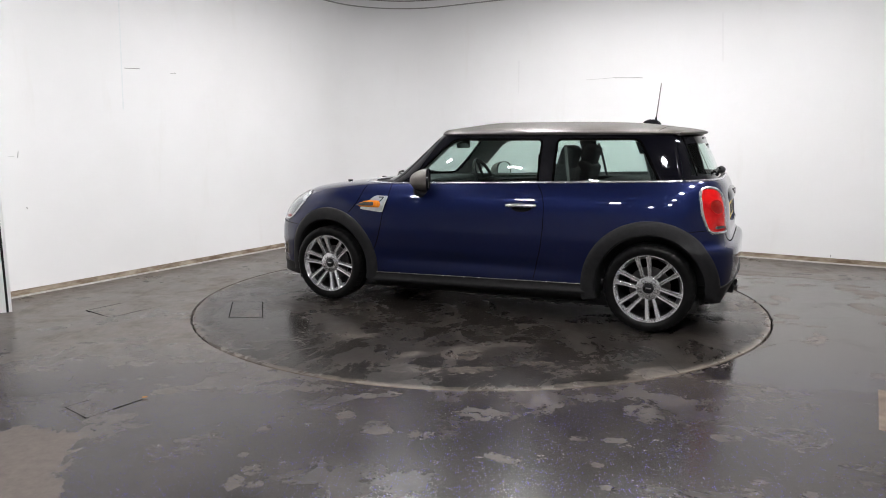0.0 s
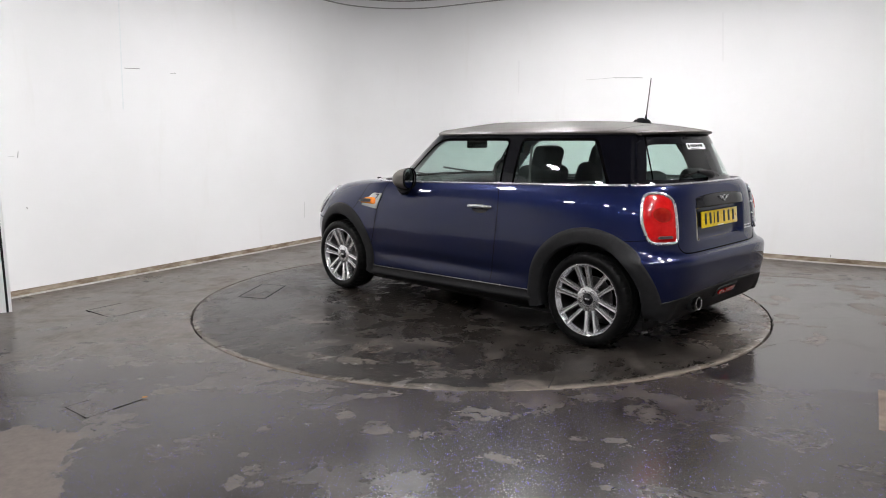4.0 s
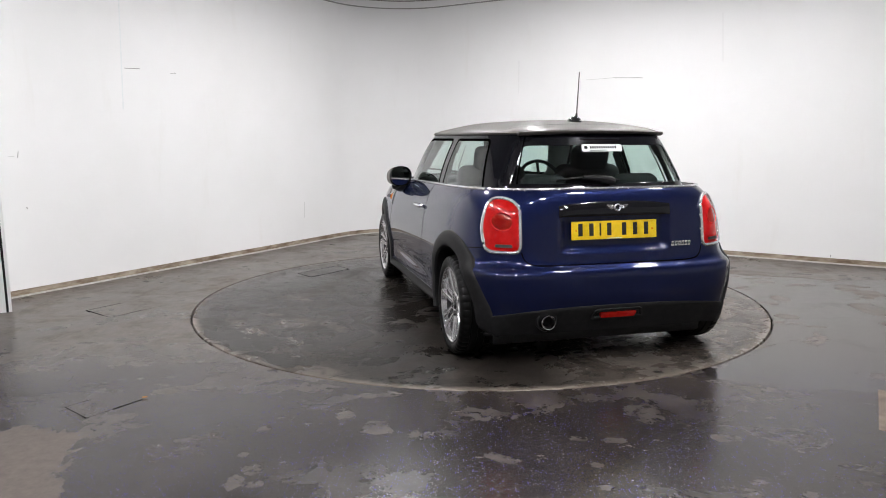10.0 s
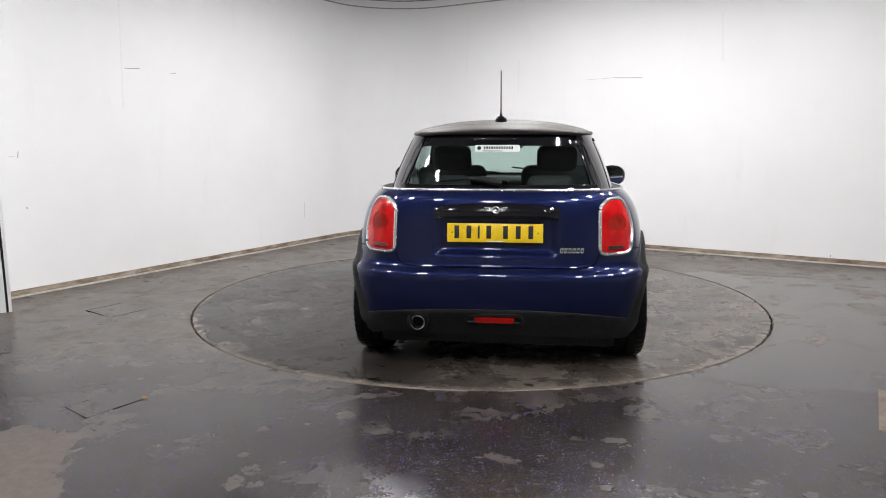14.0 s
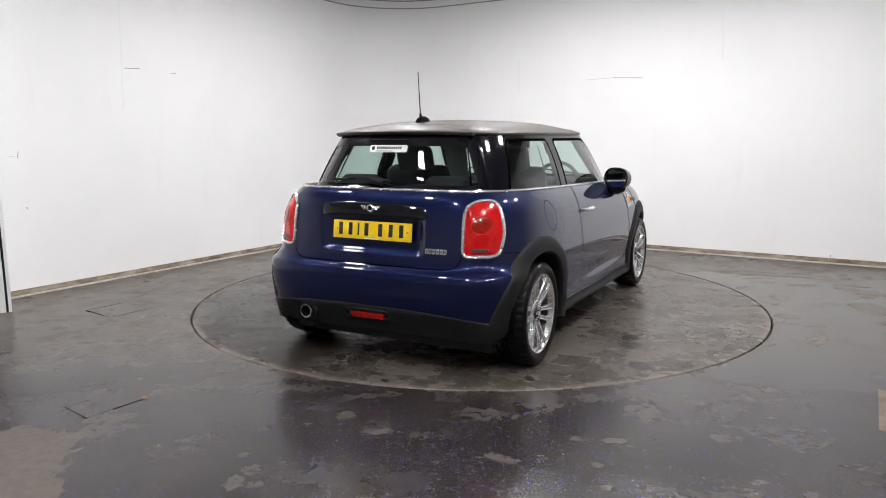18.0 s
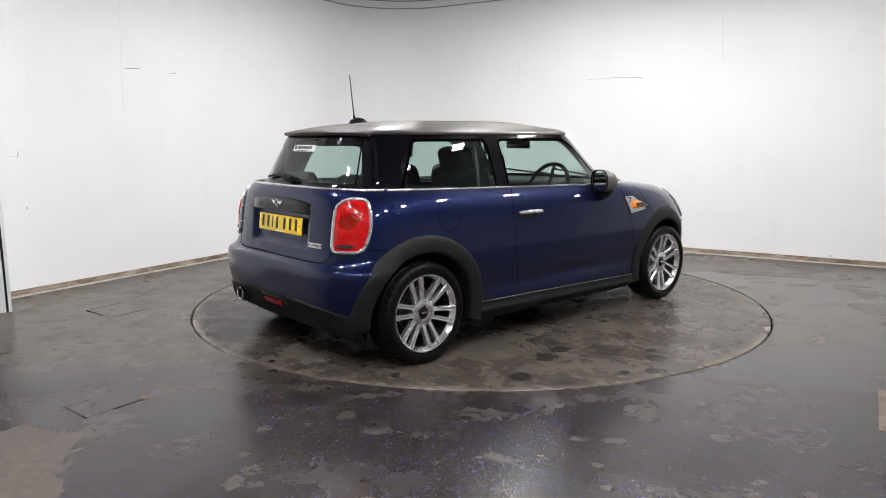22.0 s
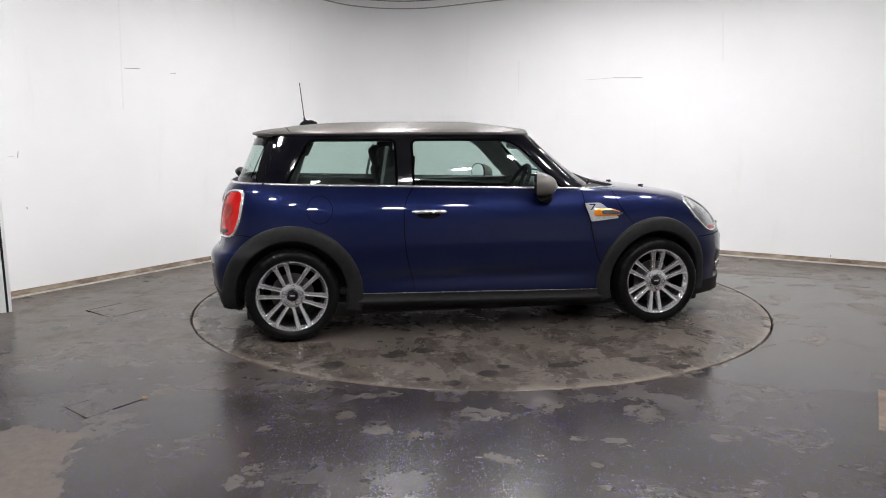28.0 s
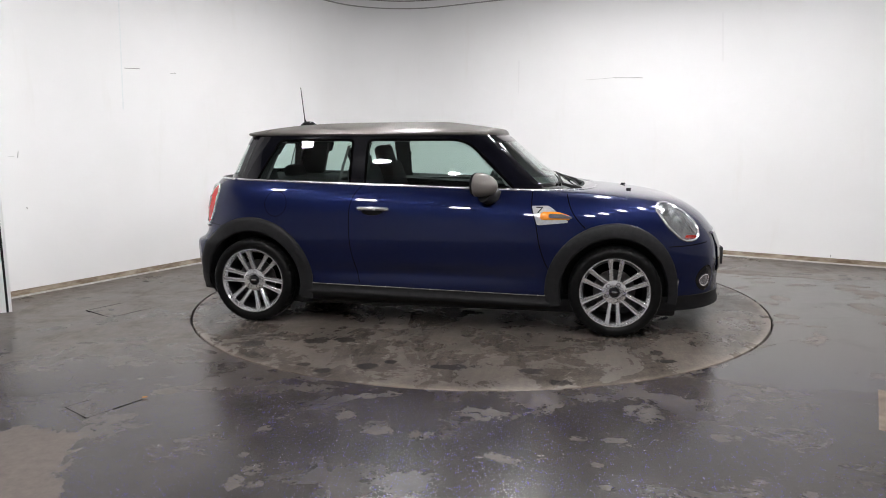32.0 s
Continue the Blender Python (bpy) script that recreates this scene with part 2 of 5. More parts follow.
def disc_material():
    """The turntable's coating: half dark and scuffed, half dry and spotted, with dust along the rim."""
    m, nt, p = nodes_of("turntable_coating")
    at, sep = flat_coords(nt)
    soft = noise_tex(nt, at, 0.9, 6.0, 0.62, 0.4)
    wob = noise_tex(nt, at, 8.0, 9.0, 0.7, 0.6)
    yy = math_node(nt, "MULTIPLY_ADD", soft, 1.5)
    nt.links.new(sep.outputs["Y"], yy.inputs[2])
    zone = span(nt, yy, 0.25, 1.25)
    col = mix(nt, zone, (0.088, 0.074, 0.063), (0.024, 0.0205, 0.018))
    col, patch = worn_texture(nt, at, col, 0.10)
    grit = noise_tex(nt, at, 24.0, 7.0, 0.75)
    smear = ramp(nt, noise_tex(nt, coords(nt, (1.5, 0.9, 1)), 2.5, 12.0, 0.70, 0.9), [(0.52, 0.0), (0.57, 0.35), (0.70, 0.75)])
    dusty = mix(nt, 1.0, smear, ramp(nt, grit, [(0.34, 0.1), (0.60, 1.0)]), "MULTIPLY")
    dusty = mix(nt, 1.0, dusty, span(nt, yy, 0.25, 1.25, 1.0, 0.62), "MULTIPLY")
    col = mix(nt, dusty, col, (0.125, 0.107, 0.093))
    pale = math_node(nt, "MULTIPLY", stains(nt, at, wob, DISC_PALE, 0.9, 0.35), 0.6)
    pale = mix(nt, 1.0, pale, ramp(nt, noise_tex(nt, at, 11.0, 8.0, 0.7, 0.6), [(0.40, 0.15), (0.56, 1.0)]), "MULTIPLY")
    col = mix(nt, pale, col, (0.140, 0.120, 0.104))
    dark = math_node(nt, "MULTIPLY", stains(nt, at, wob, DISC_DARK, 1.3, 0.3), 0.72)
    col = mix(nt, dark, col, (0.014, 0.013, 0.013))
    # dust caught along the rim
    d = nt.nodes.new("ShaderNodeVectorMath")
    d.operation = "LENGTH"
    nt.links.new(at.outputs[0], d.inputs[0])
    e = math_node(nt, "MULTIPLY_ADD", wob, 0.10)
    nt.links.new(d.outputs["Value"], e.inputs[2])
    rim = mix(nt, 1.0, span(nt, e, DISC_R - 0.01, DISC_R + 0.04), ramp(nt, soft, [(0.38, 0.25), (0.6, 0.9)]), "MULTIPLY")
    col = mix(nt, rim, col, (0.20, 0.168, 0.140))
    nt.links.new(col.outputs[2], p.inputs["Base Color"])
    r = tone(nt, ramp(nt, soft, [(0.34, 0.22), (0.66, 0.36)]), patch, [(0.44, 0.80), (0.54, 1.0), (0.60, 1.25)])
    r = mix(nt, dusty, r, (0.62, 0.62, 0.62))
    r = mix(nt, dark, r, (0.22, 0.22, 0.22))
    nt.links.new(r.outputs[2], p.inputs["Roughness"])
    p.inputs["Specular IOR Level"].default_value = 0.18
    bump(nt, p, noise_tex(nt, at, 30.0, 6.0), 0.07, 0.004)
    return m


PAINT = paint_material()
ROOF_PAINT = surface("roof_paint", (0.075, 0.068, 0.061), (0.115, 0.105, 0.095), 0.48, 0.7, 300, coat=0.22, spec=0.1, coat_rough=0.20)
# lighter copy of the roof paint, so the mirror caps look lit
LIT_ROOF_PAINT = surface("lit_roof_paint", (0.15, 0.138, 0.127), (0.20, 0.186, 0.172), 0.42, 0.4, 300, coat=0.3, spec=0.2, coat_rough=0.15)
BLACK_GLOSS = surface("black_gloss", (0.006, 0.006, 0.008), (0.010, 0.010, 0.012), 0.08, 0, 8, spread=0.02)
PILLAR_GLOSS = surface("pillar_gloss", (0.002, 0.002, 0.004), (0.003, 0.003, 0.006), 0.06, 0, 8, spread=0.02)
PLASTIC = surface("black_plastic", (0.012, 0.012, 0.013), (0.018, 0.018, 0.019), 0.55, 0, 30, grain=0.25, spec=0.2)
RUBBER = surface("rubber", (0.004, 0.004, 0.004), (0.007, 0.007, 0.007), 0.36, 0, 25, grain=0.2, spec=0.14)
SEAL = surface("black_seal", (0.006, 0.006, 0.007), (0.011, 0.011, 0.011), 0.5, 0, 40, spec=0.25)
GAP = surface("dark_gap", (0.002, 0.002, 0.002), (0.003, 0.003, 0.003), 0.9, 0, 40, spec=0.0)
CHROME = surface("chrome", (0.86, 0.86, 0.87), (0.92, 0.92, 0.93), 0.06, 1.0, 20, spread=0.03)
ALLOY = surface("alloy", (0.74, 0.74, 0.75), (0.84, 0.84, 0.85), 0.15, 0.82, 12, spread=0.02)
# alloy darkened to carry the shade inside the wheel
SHADED_BARREL = surface("shaded_barrel", (0.05, 0.05, 0.052), (0.09, 0.09, 0.092), 0.35, 0.9, 12)
SATIN = surface("satin_chrome", (0.80, 0.80, 0.81), (0.88, 0.88, 0.89), 0.24, 0.85, 20, spread=0.05)
DARK_METAL = surface("dark_metal", (0.05, 0.05, 0.05), (0.11, 0.10, 0.10), 0.45, 0.8, 15)
TRIM = surface("dark_trim", (0.016, 0.016, 0.017), (0.026, 0.026, 0.027), 0.7, 0, 60, grain=0.3)
FABRIC = surface("seat_fabric", (0.018, 0.018, 0.020), (0.034, 0.034, 0.036), 0.85, 0, 90, grain=0.5)
PALE_TRIM = surface("pale_trim", (0.34, 0.34, 0.33), (0.42, 0.42, 0.40), 0.7, 0, 60, grain=0.2)
STRIP_GREY = surface("belt_webbing", (0.09, 0.09, 0.09), (0.13, 0.13, 0.13), 0.8, 0, 90, grain=0.3)
LINING = surface("pale_lining", (0.30, 0.30, 0.29), (0.38, 0.38, 0.36), 0.85, 0, 80, grain=0.3)
RED_LENS = surface("red_lens", (0.48, 0.004, 0.005), (0.64, 0.012, 0.011), 0.2, 0, 14, coat=0.55, spread=0.04, spec=0.2)
DEEP_RED = surface("deep_red_lens", (0.24, 0.005, 0.004), (0.36, 0.02, 0.010), 0.2, 0, 14, coat=0.5, spread=0.04, spec=0.2)
FOG_RED = surface("fog_lens", (0.50, 0.005, 0.004), (0.72, 0.014, 0.008), 0.15, 0, 30, coat=0.8, spread=0.04, spec=0.3)
AMBER = surface("amber_lens", (0.85, 0.22, 0.01), (0.95, 0.34, 0.03), 0.18, 0, 40, coat=1.0)
SILVER = surface("side_panel_silver", (0.36, 0.36, 0.35), (0.44, 0.44, 0.43), 0.35, 0.3, 40, coat=0.4)
WHITE_TRIM = surface("silver_panel", (0.55, 0.55, 0.53), (0.64, 0.64, 0.62), 0.35, 0.1, 40, coat=0.5)
PLATE = surface("yellow_plate", (0.88, 0.58, 0.01), (0.95, 0.66, 0.02), 0.3, 0, 30, coat=0.4)
INK = surface("black_ink", (0.01, 0.01, 0.01), (0.016, 0.016, 0.016), 0.5, 0, 30)
STICKER = surface("white_sticker", (0.75, 0.78, 0.78), (0.82, 0.84, 0.84), 0.4, 0, 30)
PANE = pane_material("window_glass", (0.74, 0.86, 0.82))
CLEAR = pane_material("lens_glass", (0.95, 0.97, 0.97))
LAMP_BOWL = surface("lamp_bowl", (0.28, 0.28, 0.29), (0.55, 0.55, 0.56), 0.22, 0.7, 30, coat=0.5)
MIRROR = surface("mirror_glass", (0.85, 0.88, 0.88), (0.88, 0.9, 0.9), 0.02, 1.0, 5, spread=0.0)
WALL = wall_material()
# grey of the unseen walls stands in for the unlit part of the room
UNSEEN_WALL = surface("unseen_wall", (0.36, 0.36, 0.36), (0.44, 0.44, 0.44), 0.7, 0, 2, grain=0.2)
# ceiling shade is put into its colour, so pillars and glass mirror it dark
CEILING = surface("darkened_ceiling", (0.25, 0.25, 0.25), (0.30, 0.30, 0.30), 0.7, 0, 3)
SKIRT = surface("dirty_skirting", (0.13, 0.085, 0.05), (0.42, 0.36, 0.28), 0.6, 0, 6, grain=0.3, stretch=(1, 1, 3))
RUST = surface("rusty_plate", (0.085, 0.060, 0.042), (0.17, 0.13, 0.095), 0.6, 0, 9, grain=0.3)
AMBER_CHIP = surface("orange_chip", (0.30, 0.12, 0.03), (0.42, 0.20, 0.06), 0.7, 0, 60)
FAINT = surface("faint_line", (0.55, 0.55, 0.54), (0.66, 0.66, 0.65), 0.6, 0, 9)
JOINT = surface("ceiling_joint", (0.14, 0.125, 0.11), (0.24, 0.22, 0.20), 0.7, 0, 9)
WHITE_EDGE = surface("chalky_edge", (0.45, 0.43, 0.39), (0.68, 0.67, 0.64), 0.7, 0, 9, grain=0.3)
FLOOR = floor_material()
DISC = disc_material()
GLOW = glow_material("lamp_face", (1.0, 0.985, 1.0), LAMP)

# ---- mesh helpers ----


def thing(name, label, category, group="", kind="", m=None):
    ob = new(name)
    ob.empty_display_size = 0.2
    tagged(ob, label, category, group, kind)
    if m is not None:
        ob.matrix_basis = m
    return ob


def mesh_part(name, verts, faces, mat, parent=None, label="", smooth=True, sharp=35):
    me = bpy.data.meshes.new(name)
    me.from_pydata([tuple(v) for v in verts], [], faces)
    me.update()
    if smooth:
        me.shade_smooth()
        if sharp:
            me.set_sharp_from_angle(angle=radians(sharp))
    me.materials.append(mat)
    ob = new(name, me)
    if parent is not None:
        ob.parent = parent
    if label:
        ob["label"] = label
    return ob


def part(name, bm, mat, parent=None, label="", sharp=35):
    me = bpy.data.meshes.new(name)
    bm.to_mesh(me)
    bm.free()
    me.shade_smooth()
    me.set_sharp_from_angle(angle=radians(sharp))
    me.materials.append(mat)
    ob = new(name, me)
    if parent is not None:
        ob.parent = parent
    if label:
        ob["label"] = label
    return ob


def grid(rows, close_u=False, close_v=False, keep=None):
    """Vertices and faces of a sheet: rows of points."""
    nv, nu = len(rows), len(rows[0])
    verts = [p for r in rows for p in r]
    faces = []
    for j in range(nv if close_v else nv - 1):
        for i in range(nu if close_u else nu - 1):
            a, b = j * nu + i, j * nu + (i + 1) % nu
            c, d = ((j + 1) % nv) * nu + (i + 1) % nu, ((j + 1) % nv) * nu + i
            if keep is None or keep(verts[a], verts[b], verts[c], verts[d]):
                faces.append((a, b, c, d))
    return verts, faces


def fan(verts, faces, first, n, flip=False):
    """Closes the ring of n vertices from first with a fan round its middle."""
    ring = [Vector(verts[first + i]) for i in range(n)]
    mid = sum(ring, Vector()) / n
    verts.append(tuple(mid))
    k = len(verts) - 1
    for i in range(n):
        a, b = first + i, first + (i + 1) % n
        faces.append((b, a, k) if flip else (a, b, k))


def tube(points, r, n=8, closed=False):
    """A round bar along points; r: one radius or one a point."""
    pts = [Vector(p) for p in points]
    rs = r if isinstance(r, (list, tuple)) else [r] * len(pts)
    rows = []
    for i, p in enumerate(pts):
        a = pts[i - 1] if (i or closed) else p
        b = pts[(i + 1) % len(pts)] if (i + 1 < len(pts) or closed) else p
        d = (b - a).normalized()
        ref = Vector((0, 0, 1)) if abs(d.z) < 0.9 else Vector((1, 0, 0))
        e1 = d.cross(ref).normalized()
        e2 = d.cross(e1)
        rows.append([tuple(p + rs[i] * (math.cos(q) * e1 + math.sin(q) * e2)) for q in (2 * math.pi * k / n for k in range(n))])
    v, f = grid(rows, True, closed)
    if not closed:
        fan(v, f, 0, n)
        fan(v, f, (len(rows) - 1) * n, n, True)
    return v, f


def lathe(profile, n=48, axis="y", at=(0, 0, 0), closed=False):
    """Turns a profile of (along the axis, radius) round the axis."""
    rows = []
    for h, r in profile:
        row = []
        for k in range(n):
            q = 2 * math.pi * k / n
            a, b = r * math.cos(q), r * math.sin(q)
            p = (a, h, b) if axis == "y" else ((h, a, b) if axis == "x" else (a, b, h))
            row.append((p[0] + at[0], p[1] + at[1], p[2] + at[2]))
        rows.append(row)
    return grid(rows, True, closed)


def box_bm(size, bevel=0.0, at=(0, 0, 0), turn=None, segments=2):
    bm = bmesh.new()
    bmesh.ops.create_cube(bm, size=1.0)
    bmesh.ops.scale(bm, vec=size, verts=bm.verts)
    if bevel:
        bmesh.ops.bevel(bm, geom=bm.edges[:], offset=bevel, segments=segments, affect="EDGES", profile=0.5)
    m = Matrix.Translation(at)
    if turn is not None:
        m = m @ turn
    bmesh.ops.transform(bm, matrix=m, verts=bm.verts)
    return bm


def hermite(knots):
    """A smooth curve through (z, value) knots that does not overshoot."""
    zs, vs = [k[0] for k in knots], [k[1] for k in knots]
    n = len(zs)
    dl = [(vs[i + 1] - vs[i]) / (zs[i + 1] - zs[i]) for i in range(n - 1)]
    tg = [dl[0]] + [0 if dl[i - 1] * dl[i] <= 0 else 2 * dl[i - 1] * dl[i] / (dl[i - 1] + dl[i]) for i in range(1, n - 1)] + [dl[-1]]

    def at(z):
        z = min(max(z, zs[0]), zs[-1])
        i = min(max(int(np.searchsorted(zs, z)) - 1, 0), n - 2)
        h = zs[i + 1] - zs[i]
        t = (z - zs[i]) / h
        return ((2 * t ** 3 - 3 * t ** 2 + 1) * vs[i] + (t ** 3 - 2 * t ** 2 + t) * h * tg[i]
                + (-2 * t ** 3 + 3 * t ** 2) * vs[i + 1] + (t ** 3 - t ** 2) * h * tg[i + 1])
    return at


def rounded(corners, radius, n=6):
    """A closed outline with its corners rounded; radius: one, or one a corner."""
    out = []
    k = len(corners)
    for i in range(k):
        p, a, b = (Vector(corners[j % k]) for j in (i, i - 1, i + 1))
        r = radius[i] if isinstance(radius, (list, tuple)) else radius
        u, w = (a - p).normalized(), (b - p).normalized()
        r1 = min(r, 0.49 * (a - p).length, 0.49 * (b - p).length)
        s, e = p + u * r1, p + w * r1
        for j in range(n + 1):
            t = j / n
            out.append(tuple((1 - t) ** 2 * s + 2 * t * (1 - t) * p + t ** 2 * e))
    return out


def even(loop, n):
    """n points evenly along a closed outline."""
    pts = [Vector(p) for p in loop]
    pts.append(pts[0])
    acc = [0.0]
    for a, b in zip(pts, pts[1:]):
        acc.append(acc[-1] + (b - a).length)
    out, j = [], 0
    for i in range(n):
        d = acc[-1] * i / n
        while acc[j + 1] < d:
            j += 1
        t = (d - acc[j]) / max(acc[j + 1] - acc[j], 1e-9)
        out.append(tuple(pts[j].lerp(pts[j + 1], t)))
    return out


def shrink(loop, d):
    """The outline moved inwards by d (outwards where d is negative)."""
    pts = [Vector(p) for p in loop]
    n = len(pts)
    area = sum(pts[i].x * pts[(i + 1) % n].y - pts[(i + 1) % n].x * pts[i].y for i in range(n))
    s = 1 if area > 0 else -1
    out = []
    for i in range(n):
        t = (pts[(i + 1) % n] - pts[i - 1]).normalized()
        out.append((pts[i].x - s * t.y * d, pts[i].y + s * t.x * d))
    return out


def inside(loop, x, y):
    hit = False
    for (x1, y1), (x2, y2) in zip(loop, loop[1:] + loop[:1]):
        if (y1 > y) != (y2 > y) and x < (x2 - x1) * (y - y1) / (y2 - y1) + x1:
            hit = not hit
    return hit


# ---- the room ----
CORNER, ALONG = Vector((-1.324, 4.357)), radians(61.25)
E_U, E_V = Vector((-math.cos(ALONG), -math.sin(ALONG))), Vector((math.sin(ALONG), -math.cos(ALONG)))
ROOM_U, ROOM_V, ROOM_H, FILLET = 11.0, 9.5, 3.085, 1.0


def rm(u, v, z=0.0):
    """A point of the room: u along one white wall from the corner, v along the other."""
    p = CORNER + E_U * u + E_V * v
    return (p.x, p.y, z)


def wall_slab(name, path, z0, z1, thick, mat, label, category="wall"):
    """A standing wall along a path of (u, v), thick on the far side (to the left of the path)."""
    pts = [Vector(p) for p in path]
    back = []
    for i, p in enumerate(pts):
        a, b = pts[max(i - 1, 0)], pts[min(i + 1, len(pts) - 1)]
        t = (b - a).normalized()
        back.append(p + Vector((-t.y, t.x)) * thick)
    rows = [[rm(p.x, p.y, z) for p in pts] for z in (z0, z1)]
    rows += [[rm(p.x, p.y, z) for p in back] for z in (z1, z0)]
    v, f = grid(rows, False, True)
    n = len(pts)
    f.append((0, n, 2 * n, 3 * n))
    f.append((n - 1, 4 * n - 1, 3 * n - 1, 2 * n - 1))
    ob = mesh_part(name, v, f, mat)
    return tagged(ob, label, category, kind="structure")


def fillet_path(off=0.0, u_end=5.29, v_end=ROOM_V):
    r = FILLET
    path = [(u_end, off)]
    for k in range(25):
        q = math.pi / 2 * k / 24
        path.append((r - (r - off) * math.sin(q), r - (r - off) * math.cos(q)))
    path.append((off, v_end))
    return path


def build_room():
    wall_slab("wall_backdrop", fillet_path(), 0.0, ROOM_H, 0.12, WALL, "smooth white painted walls meeting in a rounded corner")
    wall_slab("baseboard", fillet_path(0.012, 5.235), 0.0, 0.055, 0.02, SKIRT, "low brown dirty skirting along the white walls", "skirting")
    wall_slab("trim", fillet_path(0.030, 5.225), 0.0, 0.012, 0.018, WHITE_EDGE, "thin chalky white edge along the floor", "skirting")
    wall_slab("wall_return", [(5.443, 0.487), (5.205, 0.0)], 0.0, ROOM_H, 0.12, WALL, "white end wall beside the entrance")
    wall_slab("cornice", fillet_path(0.02, 5.28), 2.978, ROOM_H, 0.03, WALL, "shallow white band under the ceiling", "cornice")
    # grey strip that draws the shadow line below the band
    wall_slab("cornice_shade_line", fillet_path(0.022, 5.27), 2.968, 2.979, 0.02, LINING, "thin grey strip painted as the shadow line under the ceiling band", "joint")
    wall_slab("ceiling_joint", fillet_path(0.024, 5.27), 3.062, 3.073, 0.02, JOINT, "thin dark joint under the ceiling", "joint")
    wall_slab("wall_entrance", [(ROOM_U, -0.0), (5.45, -0.0)], 0.0, ROOM_H, 0.12, WALL, "white wall beyond the entrance")
    # two unseen walls, added to close the room and darken the car's reflections
    wall_slab("wall_front", [(ROOM_U, ROOM_V), (ROOM_U, 0.0)], 0.0, ROOM_H, 0.12, UNSEEN_WALL, "unseen wall added behind the viewer, greyed for the car's reflections")
    wall_slab("wall_side", [(0.0, ROOM_V), (ROOM_U, ROOM_V)], 0.0, ROOM_H, 0.12, UNSEEN_WALL, "unseen side wall added, greyed for the car's reflections")
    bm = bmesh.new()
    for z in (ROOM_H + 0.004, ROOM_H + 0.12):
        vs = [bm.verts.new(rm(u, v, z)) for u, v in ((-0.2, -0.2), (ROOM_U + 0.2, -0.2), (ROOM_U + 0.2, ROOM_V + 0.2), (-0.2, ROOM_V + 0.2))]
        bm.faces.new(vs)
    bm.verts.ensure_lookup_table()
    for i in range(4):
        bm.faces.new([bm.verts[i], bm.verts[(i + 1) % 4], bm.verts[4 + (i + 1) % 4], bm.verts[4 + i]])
    tagged(part("ceiling", bm, CEILING), "plain ceiling, coloured dark grey so that the car mirrors it dark", "ceiling", kind="structure")
    # floor with a round hole for the turntable
    rows = []
    n = 96
    for r in (DISC_R + 0.009, DISC_R + 0.012, 2.6, 3.4, 5.0, 8.0, 14.0):
        z = -0.004 if r == DISC_R + 0.009 else 0.0
        rows.append([(r * math.cos(2 * math.pi * k / n), r * math.sin(2 * math.pi * k / n), z) for k in range(n)])
    rows.insert(0, [(x, y, -0.08) for x, y, _ in rows[0]])
    rows.insert(0, [(0.2 * x, 0.2 * y, -0.081) for x, y, _ in rows[0]])
    v, f = grid(rows, True)
    fan(v, f, 0, n, True)
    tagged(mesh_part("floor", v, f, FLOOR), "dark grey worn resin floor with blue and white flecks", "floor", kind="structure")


def build_turntable():
    table = thing("turntable", "round dark dusty turntable set flush in the floor", "turntable")
    prof = [(-0.075, 0.0), (-0.075, DISC_R - 0.004), (-0.006, DISC_R - 0.004), (-0.001, DISC_R - 0.008), (0.0, DISC_R - 0.014),
            (0.0, 1.6), (0.0, 0.8), (0.0, 0.01)]
    v, f = lathe(prof, 128, "z")
    fan(v, f, len(v) - 128, 128)
    mesh_part("disc", v, f, DISC, table)
    return table


def build_lamps():
    panel = thing("ceiling_light", "small square white ceiling panel, lit", "ceiling light", "lit panels on the ceiling")
    part("frame", box_bm((0.26, 0.26, 0.03), 0.004, (0, 0, -0.015)), WHITE_TRIM, panel)
    part("diffuser", box_bm((0.22, 0.22, 0.012), 0.003, (0, 0, -0.034)), GLOW, panel)
    # two rows of panels that open towards the white corner, and a bow of them over the turntable
    spots = [(-.40, -5.55), (-1.15, -4.35), (-1.90, -3.05), (-2.60, -1.75), (.90, -4.95), (1.30, -3.80), (1.75, -2.50), (2.25, -1.20),
             (-1.45, .10), (-.75, 1.20), (.45, 1.25), (1.50, .60), (2.70, -.05)]
    turn = math.degrees(ALONG)
    for i, (x, y) in enumerate(spots):
        m = pose(x, y, ROOM_H + 0.002, 0, 0, turn)
        if i:
            copy_thing(panel, m)
        else:
            panel.matrix_basis = m


build_room()
table = build_turntable()
build_lamps()

# ---- the car: x forwards, y to its left, z up, half-way between the axles ----
AXLE, HUB_Z, TYRE_R = 1.2475, 0.298, 0.298
SIDE = hermite([(.12, .74), (.2, .80), (.28, .836), (.36, .836), (.47, .849), (.6, .858), (.70, .850), (.78, .838), (.85, .818), (.91, .786), (.95, .752), (.972, .728)])
REAR = hermite([(.12, 1.68), (.2, 1.745), (.3, 1.758), (.45, 1.780), (.535, 1.780), (.570, 1.770), (.594, 1.732), (.64, 1.720), (.8, 1.704), (.9, 1.685), (.95, 1.66), (.972, 1.635)])
FRONT = hermite([(.12, 1.93), (.2, 1.98), (.3, 1.985), (.45, 1.992), (.55, 1.982), (.65, 1.948), (.72, 1.902), (.78, 1.850), (.83, 1.785), (.87, 1.712), (.905, 1.62), (.93, 1.49), (.95, 1.33), (.965, 1.14), (.972, 1.05)])
# how the plan rounds off at the tail and the nose
PLAN_P = hermite([(.12, 11.0), (.56, 11.0), (.63, 9.0), (.972, 7.6)])
PLAN_Q = hermite([(.12, 6.0), (.56, 6.0), (.63, 5.0), (.972, 4.4)])
